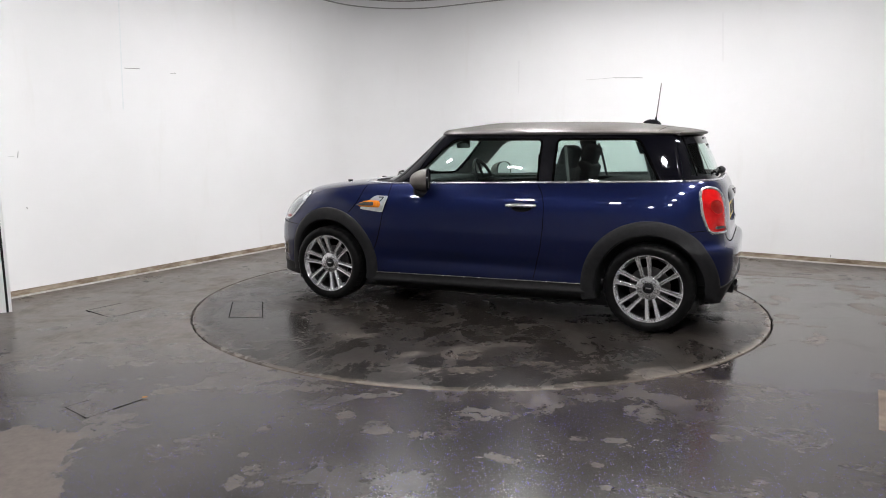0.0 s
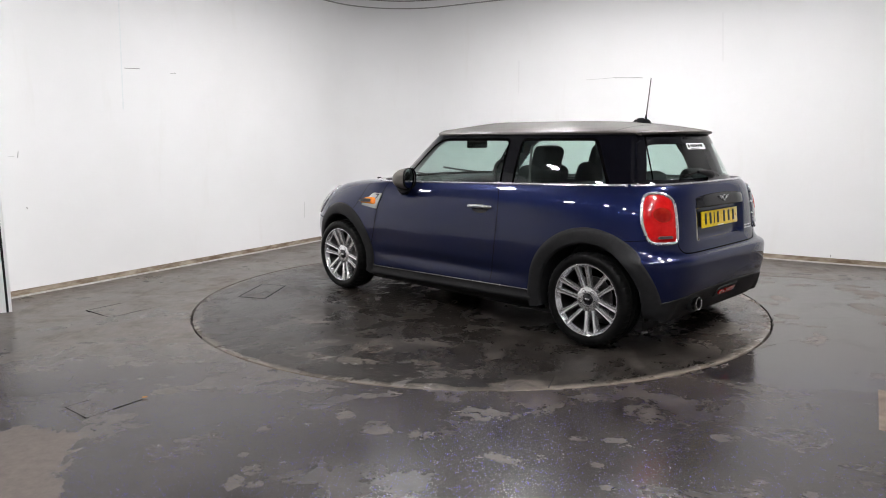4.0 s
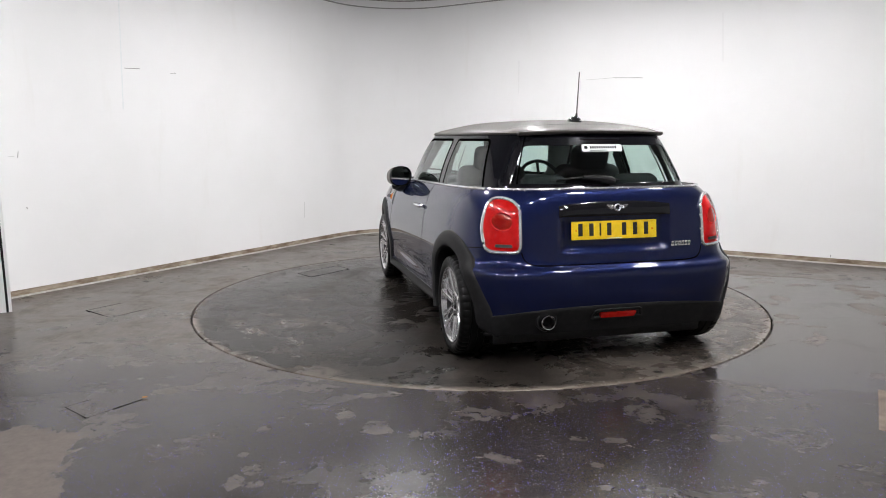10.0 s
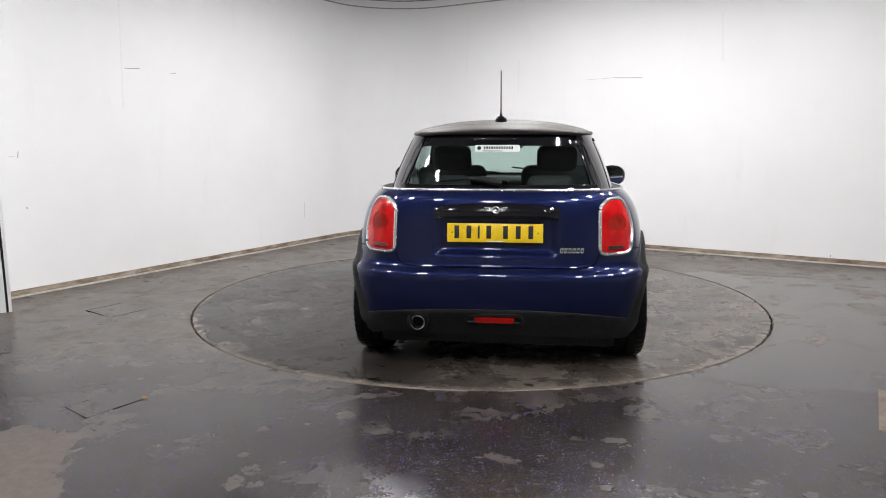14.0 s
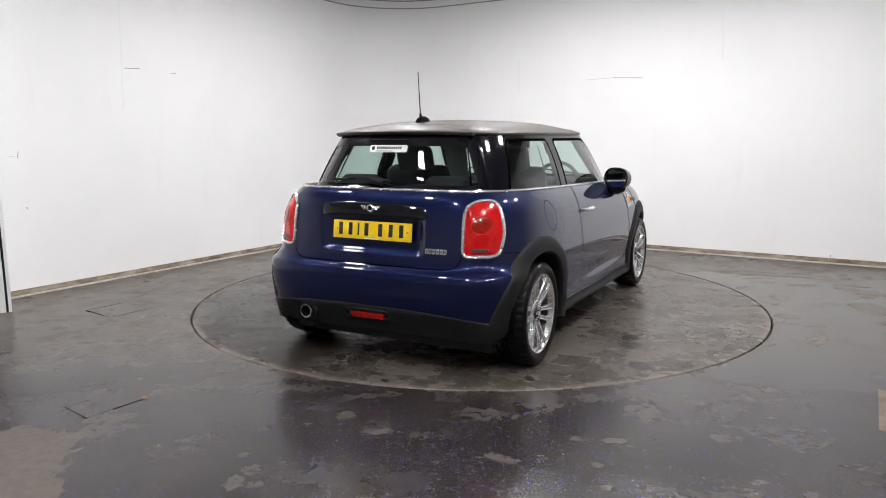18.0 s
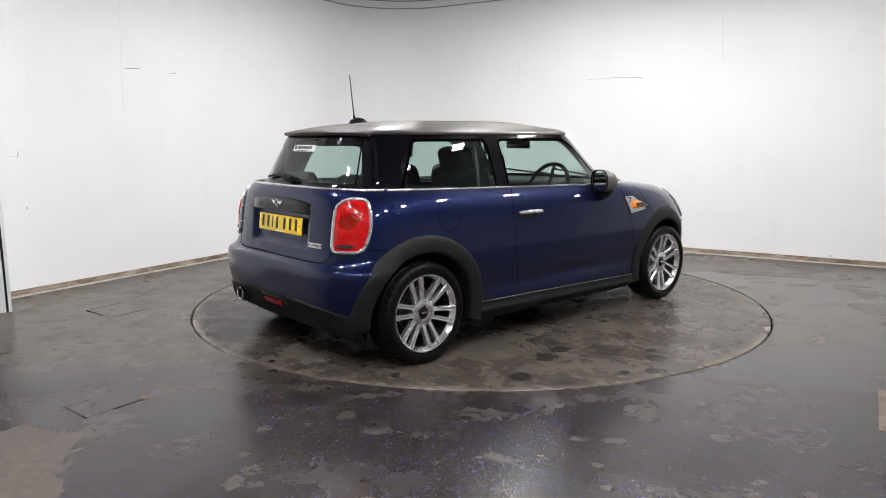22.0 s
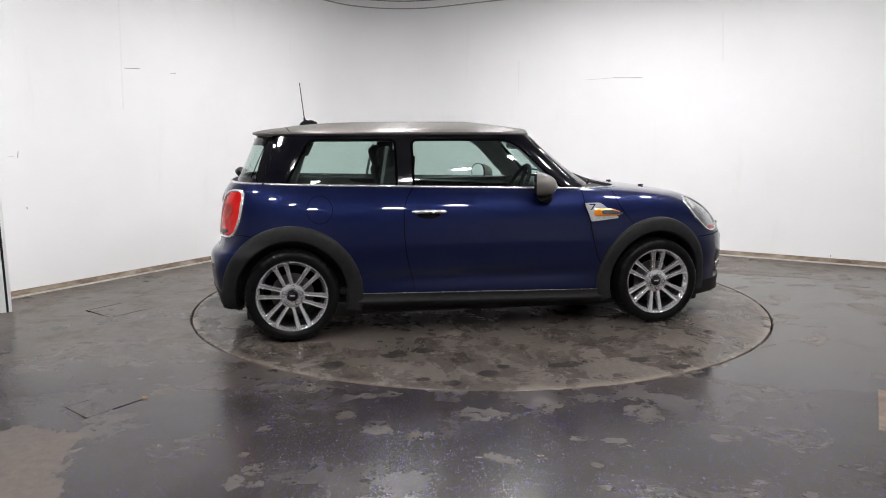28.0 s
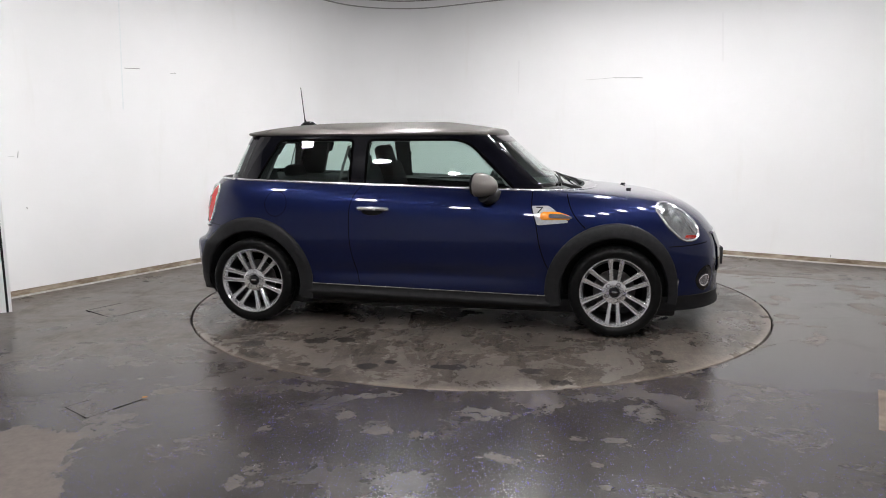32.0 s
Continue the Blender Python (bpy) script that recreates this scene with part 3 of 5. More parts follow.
NOSE_P, NOSE_Q = 6.0, 2.9


def tilt(x, zl):
    """The belt rises towards the tail."""
    w = min(max((zl - 0.62) / 0.33, 0.0), 1.0)
    return -0.027 * min(x, 0.7) * w * w * (3 - 2 * w)


def level(x, z):
    zl = z
    for _ in range(6):
        zl = z - tilt(x, zl)
    return zl


def super_y(a, p, q):
    return max(1.0 - min(abs(a), 1.0) ** p, 0.0) ** (1.0 / q)


def dish(x, z):
    """The long shallow dish low in the doors."""
    return -.014 * max(1 - (x / .80) ** 2, 0.0) * math.exp(-((z - .385) / .045) ** 2)


def body_y(x, z):
    """Half the body's width at x and z."""
    zl = level(x, z)
    return dish(x, z) + SIDE(zl) * (super_y(x / FRONT(zl), NOSE_P, NOSE_Q) if x > 0 else super_y(-x / REAR(zl), PLAN_P(zl), PLAN_Q(zl)))


def recess(y, z):
    """The hollow in the tailgate that holds the number plate."""
    def edge(v, lo, hi, soft):
        t = min(max((v - lo) / soft, 0), 1) * min(max((hi - v) / soft, 0), 1)
        return t * t * (3 - 2 * t)
    return .036 * edge(y, -.335, .335, .035) * edge(z, .655, .90, .03)


def body_rear(y, z, hollow=True):
    """Where the tail lies at y and z."""
    x = -1.7
    for _ in range(4):
        zl = level(x, z)
        x = -REAR(zl) * super_y(y / SIDE(zl), PLAN_Q(zl), PLAN_P(zl))
    return x + (recess(y, z) if hollow else 0)


def body_front(y, z):
    x = 1.9
    for _ in range(4):
        zl = level(x, z)
        x = FRONT(zl) * super_y(y / SIDE(zl), NOSE_Q, NOSE_P)
    return x


def plan_ring(front, rear, side, fp, fq, rp, rq, quarter=100):
    """A closed plan outline, its points evenly spaced in each quarter."""
    out = []
    for e, p, q in ((front, fp, fq), (rear, rp, rq)):
        ts = np.linspace(0, math.pi / 2, 900)
        xs, ys = e * np.cos(ts) ** (2 / p), side * np.sin(ts) ** (2 / q)
        d = np.concatenate([[0], np.cumsum(np.hypot(np.diff(xs), np.diff(ys)))])
        want = np.linspace(0, d[-1], quarter + 1)
        out.append(list(zip(np.interp(want, d, xs), np.interp(want, d, ys))))
    f, r = out
    ring = f[:-1] + [(-x, y) for x, y in r[:0:-1]] + [(-x, -y) for x, y in r[:-1]] + [(x, -y) for x, y in f[:0:-1]]
    return [(float(x), float(y)) for x, y in ring]


def ring_at(zl, out=0.0):
    """The body's outline at a level."""
    row = []
    for x, y in plan_ring(FRONT(zl) + out, REAR(zl) + out, SIDE(zl) + out, NOSE_P, NOSE_Q, PLAN_P(zl), PLAN_Q(zl)):
        z = zl + tilt(x, zl)
        if x < -1.55:
            x += recess(y, z)
        if abs(y) > .6:
            y += dish(x, z) * (1 if y > 0 else -1)
        row.append((x, y, z))
    return row


def arch_r(p):
    return math.hypot(abs(p[0]) - AXLE, p[2] - HUB_Z)


# the cabin above the belt
G_SIDE = lambda z: .720 - .269 * (z - .97) - .501 * (z - .97) * (z - 1.1)
G_FRONT = hermite([(.90, 1.06), (.94, .99), (1.0, .87), (1.1, .725), (1.21, .592), (1.315, .465)])
G_REAR = lambda z: 1.625 - .423 * (z - .97) - .122 * (z - .97) * (z - 1.1)
GR_P, GR_Q, GF_P, GF_Q = 7.0, 4.0, 4.2, 2.6


def taper(x, z):
    """The cabin narrows towards the tail, the more the higher."""
    return 1 - (.06 + .07 * (z - .97) / .345) * (min(x, 0) / 1.47) ** 2


def cabin_y(x, z):
    return G_SIDE(z) * taper(x, z) * (super_y(x / G_FRONT(z), GF_P, GF_Q) if x > 0 else super_y(-x / G_REAR(z), GR_P, GR_Q))


def cabin_rear(y, z):
    x = -1.45
    for _ in range(4):
        x = -G_REAR(z) * super_y(y / (G_SIDE(z) * taper(x, z)), GR_Q, GR_P)
    return x


def cabin_front(y, z):
    return G_FRONT(z) * super_y(y / G_SIDE(z), GF_Q, GF_P)


def cabin_ring(z, quarter=80):
    return [(x, y * taper(x, z), z) for x, y in plan_ring(G_FRONT(z), G_REAR(z), G_SIDE(z), GF_P, GF_Q, GR_P, GR_Q, quarter)]


def side_map(sign, surf, out=0.0):
    return lambda x, z: (x, sign * (surf(x, z) + out), z)


def rear_map(surf, out=0.0):
    return lambda y, z: (surf(y, z) - out, y, z)


def front_map(surf, out=0.0):
    return lambda y, z: (surf(y, z) + out, y, z)


def band(loops, place):
    """Quads between outlines of as many points, each laid on a surface."""
    return grid([[place(*p) for p in lp] for lp in loops], True)


def disc(loop, place, rings=6):
    """A filled outline laid on a surface, as shrinking rings."""
    mid = sum((Vector(p) for p in loop), Vector((0, 0))) / len(loop)
    rows = [[place(*(mid.lerp(Vector(p), 1 - k / rings))) for p in loop] for k in range(rings)]
    v, f = grid(rows, True)
    fan(v, f, len(v) - len(loop), len(loop))
    return v, f


def strip(points, place, w, lift=0.0015):
    """A thin line w wide along points of a surface."""
    pts = [Vector(p) for p in points]
    rows = []
    for i, p in enumerate(pts):
        a, b = pts[max(i - 1, 0)], pts[min(i + 1, len(pts) - 1)]
        t = (b - a).normalized()
        n = Vector((-t.y, t.x)) * w / 2
        rows.append([place(*(p - n)), place(*(p + n))])
    return grid(rows)


def along(points, n=40):
    """n points evenly along an open line of bends, smoothed."""
    ts = np.linspace(0, 1, len(points))
    fx, fy = hermite(list(zip(ts, [p[0] for p in points]))), hermite(list(zip(ts, [p[1] for p in points])))
    return [(fx(t), fy(t)) for t in np.linspace(0, 1, n)]


# window outlines: (x, z) on the sides, (y, z) at the back and front
DOOR_GLASS = even(rounded([(-.445, .955), (.60, .935), (.25, 1.278), (-.445, 1.278)], [.02, .05, .10, .035]), 96)
QUARTER_GLASS = even(rounded([(-1.275, .985), (-.555, .965), (-.555, 1.278), (-1.115, 1.278)], [.03, .02, .03, .04]), 96)
REAR_GLASS = even(rounded([(-.595, .998), (.595, .998), (.468, 1.282), (-.468, 1.282)], [.05, .05, .06, .06]), 120)
SCREEN_GLASS = even(rounded([(-.60, .96), (.60, .96), (.485, 1.285), (-.485, 1.285)], [.05, .05, .06, .06]), 120)


def valance_top(y):
    """The lower edge of the painted bumper, which dips towards the corners."""
    return .374 - .050 * min(abs(y) / .74, 1.0) ** 3.2


def build_body(car):
    levels = [.22, .25, .28, .295, .31, .325, .34, .355, .37, .385, .40, .415, .43, .445, .46, .475, .485, .50, .53, .55, .565, .575, .583, .592, .605, .615, .625, .635, .645, .655, .665, .68, .695, .71, .73, .75, .77, .79, .81,
              .825, .84, .85, .86, .87, .88, .89, .90, .91, .92, .93, .94, .95, .958, .966, .972]
    rows = [ring_at(z) for z in levels]

    def keep(*q):
        m = (sum(p[0] for p in q) / 4, 0, sum(p[2] for p in q) / 4)
        side = sum(abs(p[1]) for p in q) / 4 > 0.62
        tail = q[0][0] < -1.45 and m[2] < valance_top(q[0][1]) - .014 and abs(q[0][1]) < .69
        return not (side and arch_r(m) < 0.405) and not tail
    v, f = grid(rows, True, False, keep)
    mesh_part("body_shell", v, f, PAINT, car, "glossy dark blue metallic paint", sharp=60)
    # the black shelf under the glass, and the scuttle before the screen
    rows = [[(x * s, y * s, z - d) for x, y, z in ring_at(.970)] for s, d in ((.999, .0), (.97, .012), (.85, .03), (.5, .03))]
    mesh_part("scuttle_panel", *grid(rows, True), PLASTIC, car, "matt black panel under the glass")


def valance_x(y, z):
    """Where the black valance lies under the tail."""
    w = min(max((.70 - abs(y)) / .14, 0.0), 1.0)
    return body_rear(y, max(z, .22), False) - .008 + .42 * max(.352 - z, 0.0) ** 1.1 * w * w * (3 - 2 * w)


def build_cladding(car):
    for sx in (1, -1):
        for sy in (1, -1):
            rows = []
            end_f, end_r = (.205, .188) if sx > 0 else (.188, .335)
            q0, q1 = math.asin((end_f - HUB_Z) / .44), math.pi - math.asin((end_r - HUB_Z) / .44)
            for k in range(57):
                q = q0 + (q1 - q0) * k / 56
                row = []
                lead = max(0.0, math.cos(q)) ** 2 * (.045 if sx > 0 else .0) + max(0.0, -math.cos(q)) ** 2 * (.008 if sx < 0 else 0)
                for r, lift in ((.452, -.012), (.450, .006), (.442, .013), (.42, .016), (.385, .017), (.362, .013), (.352, .002), (.350, -.03), (.352, -.09)):
                    r -= lead * (r - .30) / .15
                    x, z = sx * AXLE + r * math.cos(q), HUB_Z + r * math.sin(q)
                    row.append((x, sy * (body_y(max(min(x, 1.72), -1.715), max(z, .255)) + lift), z))
                rows.append(row)
            mesh_part("wheel_arch_trim", *grid(rows), PLASTIC, car, "matt black plastic arch trim")
            # the dark tub behind the wheel
            prof = [(sy * .85, .356), (sy * .80, .36), (sy * .56, .36), (sy * .54, .34), (sy * .53, .02)]
            v, f = lathe(prof, 40, "y", (sx * AXLE, 0, HUB_Z))
            v = [(p[0], math.copysign(min(abs(p[1]), body_y(max(min(p[0], 1.7), -1.6), max(p[2], .2)) - .012), sy), p[2]) for p in v]
            f = [t for t in f if sum(v[i][2] for i in t) / len(t) > HUB_Z - .09]
            mesh_part("wheel_well", v, f, TRIM, car)
    for sy in (1, -1):
        rows = []
        for k in range(41):
            x = -.83 + 1.66 * k / 40
            row = []
            rise = -.0217 * x
            for z, lift in ((.281, -.004), (.279, .006), (.262, .004), (.246, .006), (.234, .012), (.226, .014), (.217, .011), (.206, .001), (.186, -.03), (.15, -.09), (.136, -.20)):
                row.append((x, sy * (body_y(x, .28) + lift), z + (rise if z > .2 else rise * .4)))
            rows.append(row)
        mesh_part("sill", *grid(rows), PLASTIC, car, "matt black plastic sill")
        pts = along([(-.86, .302), (0, .284), (.80, .266)])
        mesh_part("sill_strip", *strip(pts, side_map(sy, body_y, .009), .0034), SATIN, car, "thin bright sill strip")
    # tail: black valance below the painted bumper, tucked in towards its foot
    rows = []
    for k in range(81):
        y = -.74 + 1.48 * k / 80
        top = valance_top(y)
        row = [(body_rear(y, top) + .006, y, top), (body_rear(y, top) - .004, y, top - .004)]
        for t in (.07, .15, .24, .34, .44, .54, .64, .74, .84, .93, 1.0):
            z = top - t * (top - .212)
            row.append((valance_x(y, z), y, z))
        row.append((valance_x(y, .21) + .12, y, .19))
        rows.append(row)
    mesh_part("rear_valance", *grid(rows), PLASTIC, car, "matt black plastic valance")
    # black corner pieces between the valance and the arches
    for sy in (1, -1):
        rows = []
        for k in range(17):
            t = k / 16
            row = []
            for i, (dz, lift) in enumerate(((0, -.004), (.003, .008), (.02, .012), (.08, .012), (.12, .008), (.155, -.006), (.172, -.035), (.178, -.12))):
                z = .392 - .068 * t - dz * (1 - .32 * t)
                zc = max(z, .25)
                xa = -AXLE - (.356 ** 2 - min(abs(zc - HUB_Z), .3) ** 2) ** .5
                xb = body_rear(.715, zc)
                x = xa + (xb - xa) * (1 - (1 - t) ** 2.4)
                row.append((x - .006 * t, sy * (body_y(x, zc) + lift * (1 - .7 * t)), z))
            rows.append(row)
        mesh_part("corner_trim", *grid(rows), PLASTIC, car, "matt black plastic bumper corner")
    rows = []
    for k in range(61):
        y = -.78 + 1.56 * k / 60
        row = [(body_front(y, .27) - .004, y, .27)]
        for z, lift in ((.268, .008), (.22, .010), (.19, .018), (.172, .02), (.165, .005), (.165, -.15)):
            row.append((body_front(y, max(z, .2)) + lift, y, z))
        rows.append(row)
    mesh_part("front_splitter", *grid(rows), PLASTIC, car, "matt black plastic splitter")
    part("underbody", box_bm((3.2, 1.34, .10), .02, (0.05, 0, .165)), TRIM, car)


def build_cabin(car):
    zs = list(np.linspace(.93, 1.318, 44))
    rows = [cabin_ring(z) for z in zs]
    glass = {"door": shrink(DOOR_GLASS, .006), "quarter": shrink(QUARTER_GLASS, .006), "rear": shrink(REAR_GLASS, .008), "screen": shrink(SCREEN_GLASS, .008)}

    def region(q):
        x, y, z = (sum(p[i] for p in q) / 4 for i in range(3))
        flat_rear, flat_front = x < -1.30 and abs(y) < .62, x > .3 and abs(y) < .66
        if x < 0.7 and x > -1.36 and (inside(glass["door"], x, z) or inside(glass["quarter"], x, z)):
            return ""
        if flat_rear and inside(glass["rear"], y, z) and x < cabin_rear(y, z) + .02:
            return ""
        if flat_front and inside(glass["screen"], y, z) and x > cabin_front(y, z) - .02:
            return ""
        if x > 0.1:
            return "a_pillar"
        if x > -0.9:
            return "b_pillar"
        return "c_pillar"
    zone = {}

    def cached(q):
        k = (q[0], q[2])
        if k not in zone:
            zone[k] = region(q)
        return zone[k]
    names = {"a_pillar": PILLAR_GLOSS, "b_pillar": BLACK_GLOSS, "c_pillar": PILLAR_GLOSS}
    for nm, mat in names.items():
        for sy in (1, -1):
            v, f = grid(rows, True, False, lambda *q: cached(q) == nm and sum(p[1] for p in q) * sy > 0)
            used = sorted({i for t in f for i in t})
            at = {i: k for k, i in enumerate(used)}
            mesh_part(nm, [v[i] for i in used], [tuple(at[i] for i in t) for t in f], mat, car, sharp=60)
    # the pillars' inner linings, and the rails under the roof
    for nm, mat, tell in (("a_pillar", PALE_TRIM, "pale grey pillar lining"), ("b_pillar", TRIM, "dark pillar lining"), ("c_pillar", TRIM, "dark pillar lining"), ("rail", PALE_TRIM, "pale grey lining rail under the roof")):
        for sy in (1, -1):
            def lined(*q):
                if sum(p[1] for p in q) * sy <= 0:
                    return False
                z = sum(p[2] for p in q) / 4
                at_rail = z > 1.262 and q[0][0] < .40
                return cached(q) != "" and (at_rail if nm == "rail" else cached(q) == nm and not at_rail)
            v, f = grid(rows, True, False, lined)
            used = sorted({i for t in f for i in t})
            at = {i: k for k, i in enumerate(used)}
            mesh_part("pillar_lining" if nm != "rail" else "roof_rail", [(v[i][0] * .972 - .004, v[i][1] * .952, v[i][2] - .004) for i in used], [tuple(at[i] for i in t) for t in f], mat, car, tell, sharp=60)
    # panes, each with its black surround
    for sy in (1, -1):
        for nm, lp in (("door_window", DOOR_GLASS), ("quarter_window", QUARTER_GLASS)):
            pane = mesh_part(nm, *disc(lp, side_map(sy, cabin_y, .001)), PANE, car, "clear greenish glass")
            loops = [shrink(lp, d) for d in (-.010, -.008, .007, .009)]
            v, f = [], []
            rows4 = []
            for lp2, lift in zip(loops, (-.002, .0016, .0022, .0)):
                rows4.append([side_map(sy, cabin_y, lift)(*p) for p in lp2])
            mesh_part("window_seal", *grid(rows4, True), GAP, pane, "black rubber surround")
    pane = mesh_part("rear_window", *disc(REAR_GLASS, rear_map(cabin_rear, .001)), PANE, car, "clear greenish glass")
    rows4 = [[rear_map(cabin_rear, lift)(*p) for p in shrink(REAR_GLASS, d)] for d, lift in ((-.012, -.003), (-.010, .002), (.034, .0022), (.036, .0))]
    mesh_part("window_border", *grid(rows4, True), BLACK_GLOSS, pane, "black printed border")
    pane = mesh_part("windscreen", *disc(SCREEN_GLASS, front_map(cabin_front, .001)), PANE, car, "clear greenish glass")
    rows4 = [[front_map(cabin_front, lift)(*p) for p in shrink(SCREEN_GLASS, d)] for d, lift in ((-.02, -.004), (-.018, .004), (.018, .0045), (.022, -.002))]
    mesh_part("window_border", *grid(rows4, True), BLACK_GLOSS, pane, "black printed border")
    # roof: a crowned cap with a rolled rim
    ring = cabin_ring(1.315, 40)

    def crown(x, y):
        fx = 1 - min(abs(x) / 1.47, 1) ** 5 if x < 0 else 1 - .75 * min(x / .465, 1) ** 1.25
        return fx * (1 - min(abs(y) / (.59 * taper(x, 1.315)), 1) ** 2.6)
    rows = [[(x * .99, y * .985, 1.306) for x, y, z in ring], [(x * 1.008, y * 1.014, 1.310) for x, y, z in ring],
            [(x * 1.012, y * 1.020, 1.318) for x, y, z in ring], [(x * 1.004, y * 1.008, 1.328) for x, y, z in ring]]
    for s in (.97, .93, .88, .82, .74, .64, .52, .38, .22, .08):
        rows.append([(x * s, y * s, 1.318 + .080 * crown(x * s, y * s) + .012 * min((1 - s) / .05, 1)) for x, y, z in ring])
    v, f = grid(rows, True)
    fan(v, f, len(v) - 160, 160)
    mesh_part("roof", v, f, ROOF_PAINT, car, "grey bronze metallic roof", sharp=50)
    lid = lambda x, y: 1.3315 + .080 * crown(x, y)
    pts = []
    for k in range(61):
        y = -.530 + 1.06 * k / 60
        x = -1.235 - .045 * (1 - (abs(y) / .53) ** 2)
        pts.append((x, y))
    mesh_part("tailgate_gap", *grid([[(x - .003, y, lid(x - .003, y)), (x + .003, y, lid(x + .003, y))] for x, y in pts]), GAP, car)
    # lining under the roof
    rows = [[(x * s, y * s, 1.290 + .085 * (1 - s ** 3)) for x, y, z in ring] for s in (.975, .9, .8, .6, .3)]
    v, f = grid(rows, True)
    fan(v, f, len(v) - 160, 160)
    mesh_part("roof_lining", v, f, LINING, car)
    # spoiler over the back window
    rows = []
    for k in range(49):
        y = -.462 + .924 * k / 48
        s = abs(y) / .462
        x1 = -1.505 + .125 * s ** 3.4
        x0 = -1.33
        top = 1.318 + .034 * (1 - s ** 2.5)
        zt = 1.318 + .010 * (1 - s ** 2)
        rows.append([(x0, y, top + .012 * (1 - s ** 3)), (.6 * x0 + .4 * x1, y, top + .003), (.25 * x0 + .75 * x1, y, .55 * top + .45 * zt + .003), (x1 + .006, y, zt + .006), (x1, y, zt), (x1 + .004, y, zt - .010), (x1 + .03, y, zt - .016), (.45 * x0 + .55 * x1, y, 1.300)])
    v, f = grid(rows)
    f.append(tuple(range(8)))
    f.append(tuple(reversed(range(48 * 8, 49 * 8))))
    sp = mesh_part("spoiler", v, f, ROOF_PAINT, car, "grey bronze metallic spoiler")


def build_chrome(car):
    ring = ring_at(.966, .003)
    n = len(ring)
    # front quarter points apart from the sides and the tail, so that each strip is its own piece
    k1, k2 = next(i for i, p in enumerate(ring) if p[0] < -1.40), next(i for i, p in enumerate(ring) if p[0] < -1.40 and p[1] < 0 and ring[(i + 1) % n][0] > -1.40)
    pieces = ([ring[i] for i in range(0, k1 + 1)], [ring[i] for i in range(k1 + 1, k2 + 1)], [ring[i % n] for i in range(k2 + 1, n + 1)])
    for pts in pieces:
        mesh_part("belt_strip", *tube(pts, .0075, 8), SATIN, car, "bright chrome belt strip")


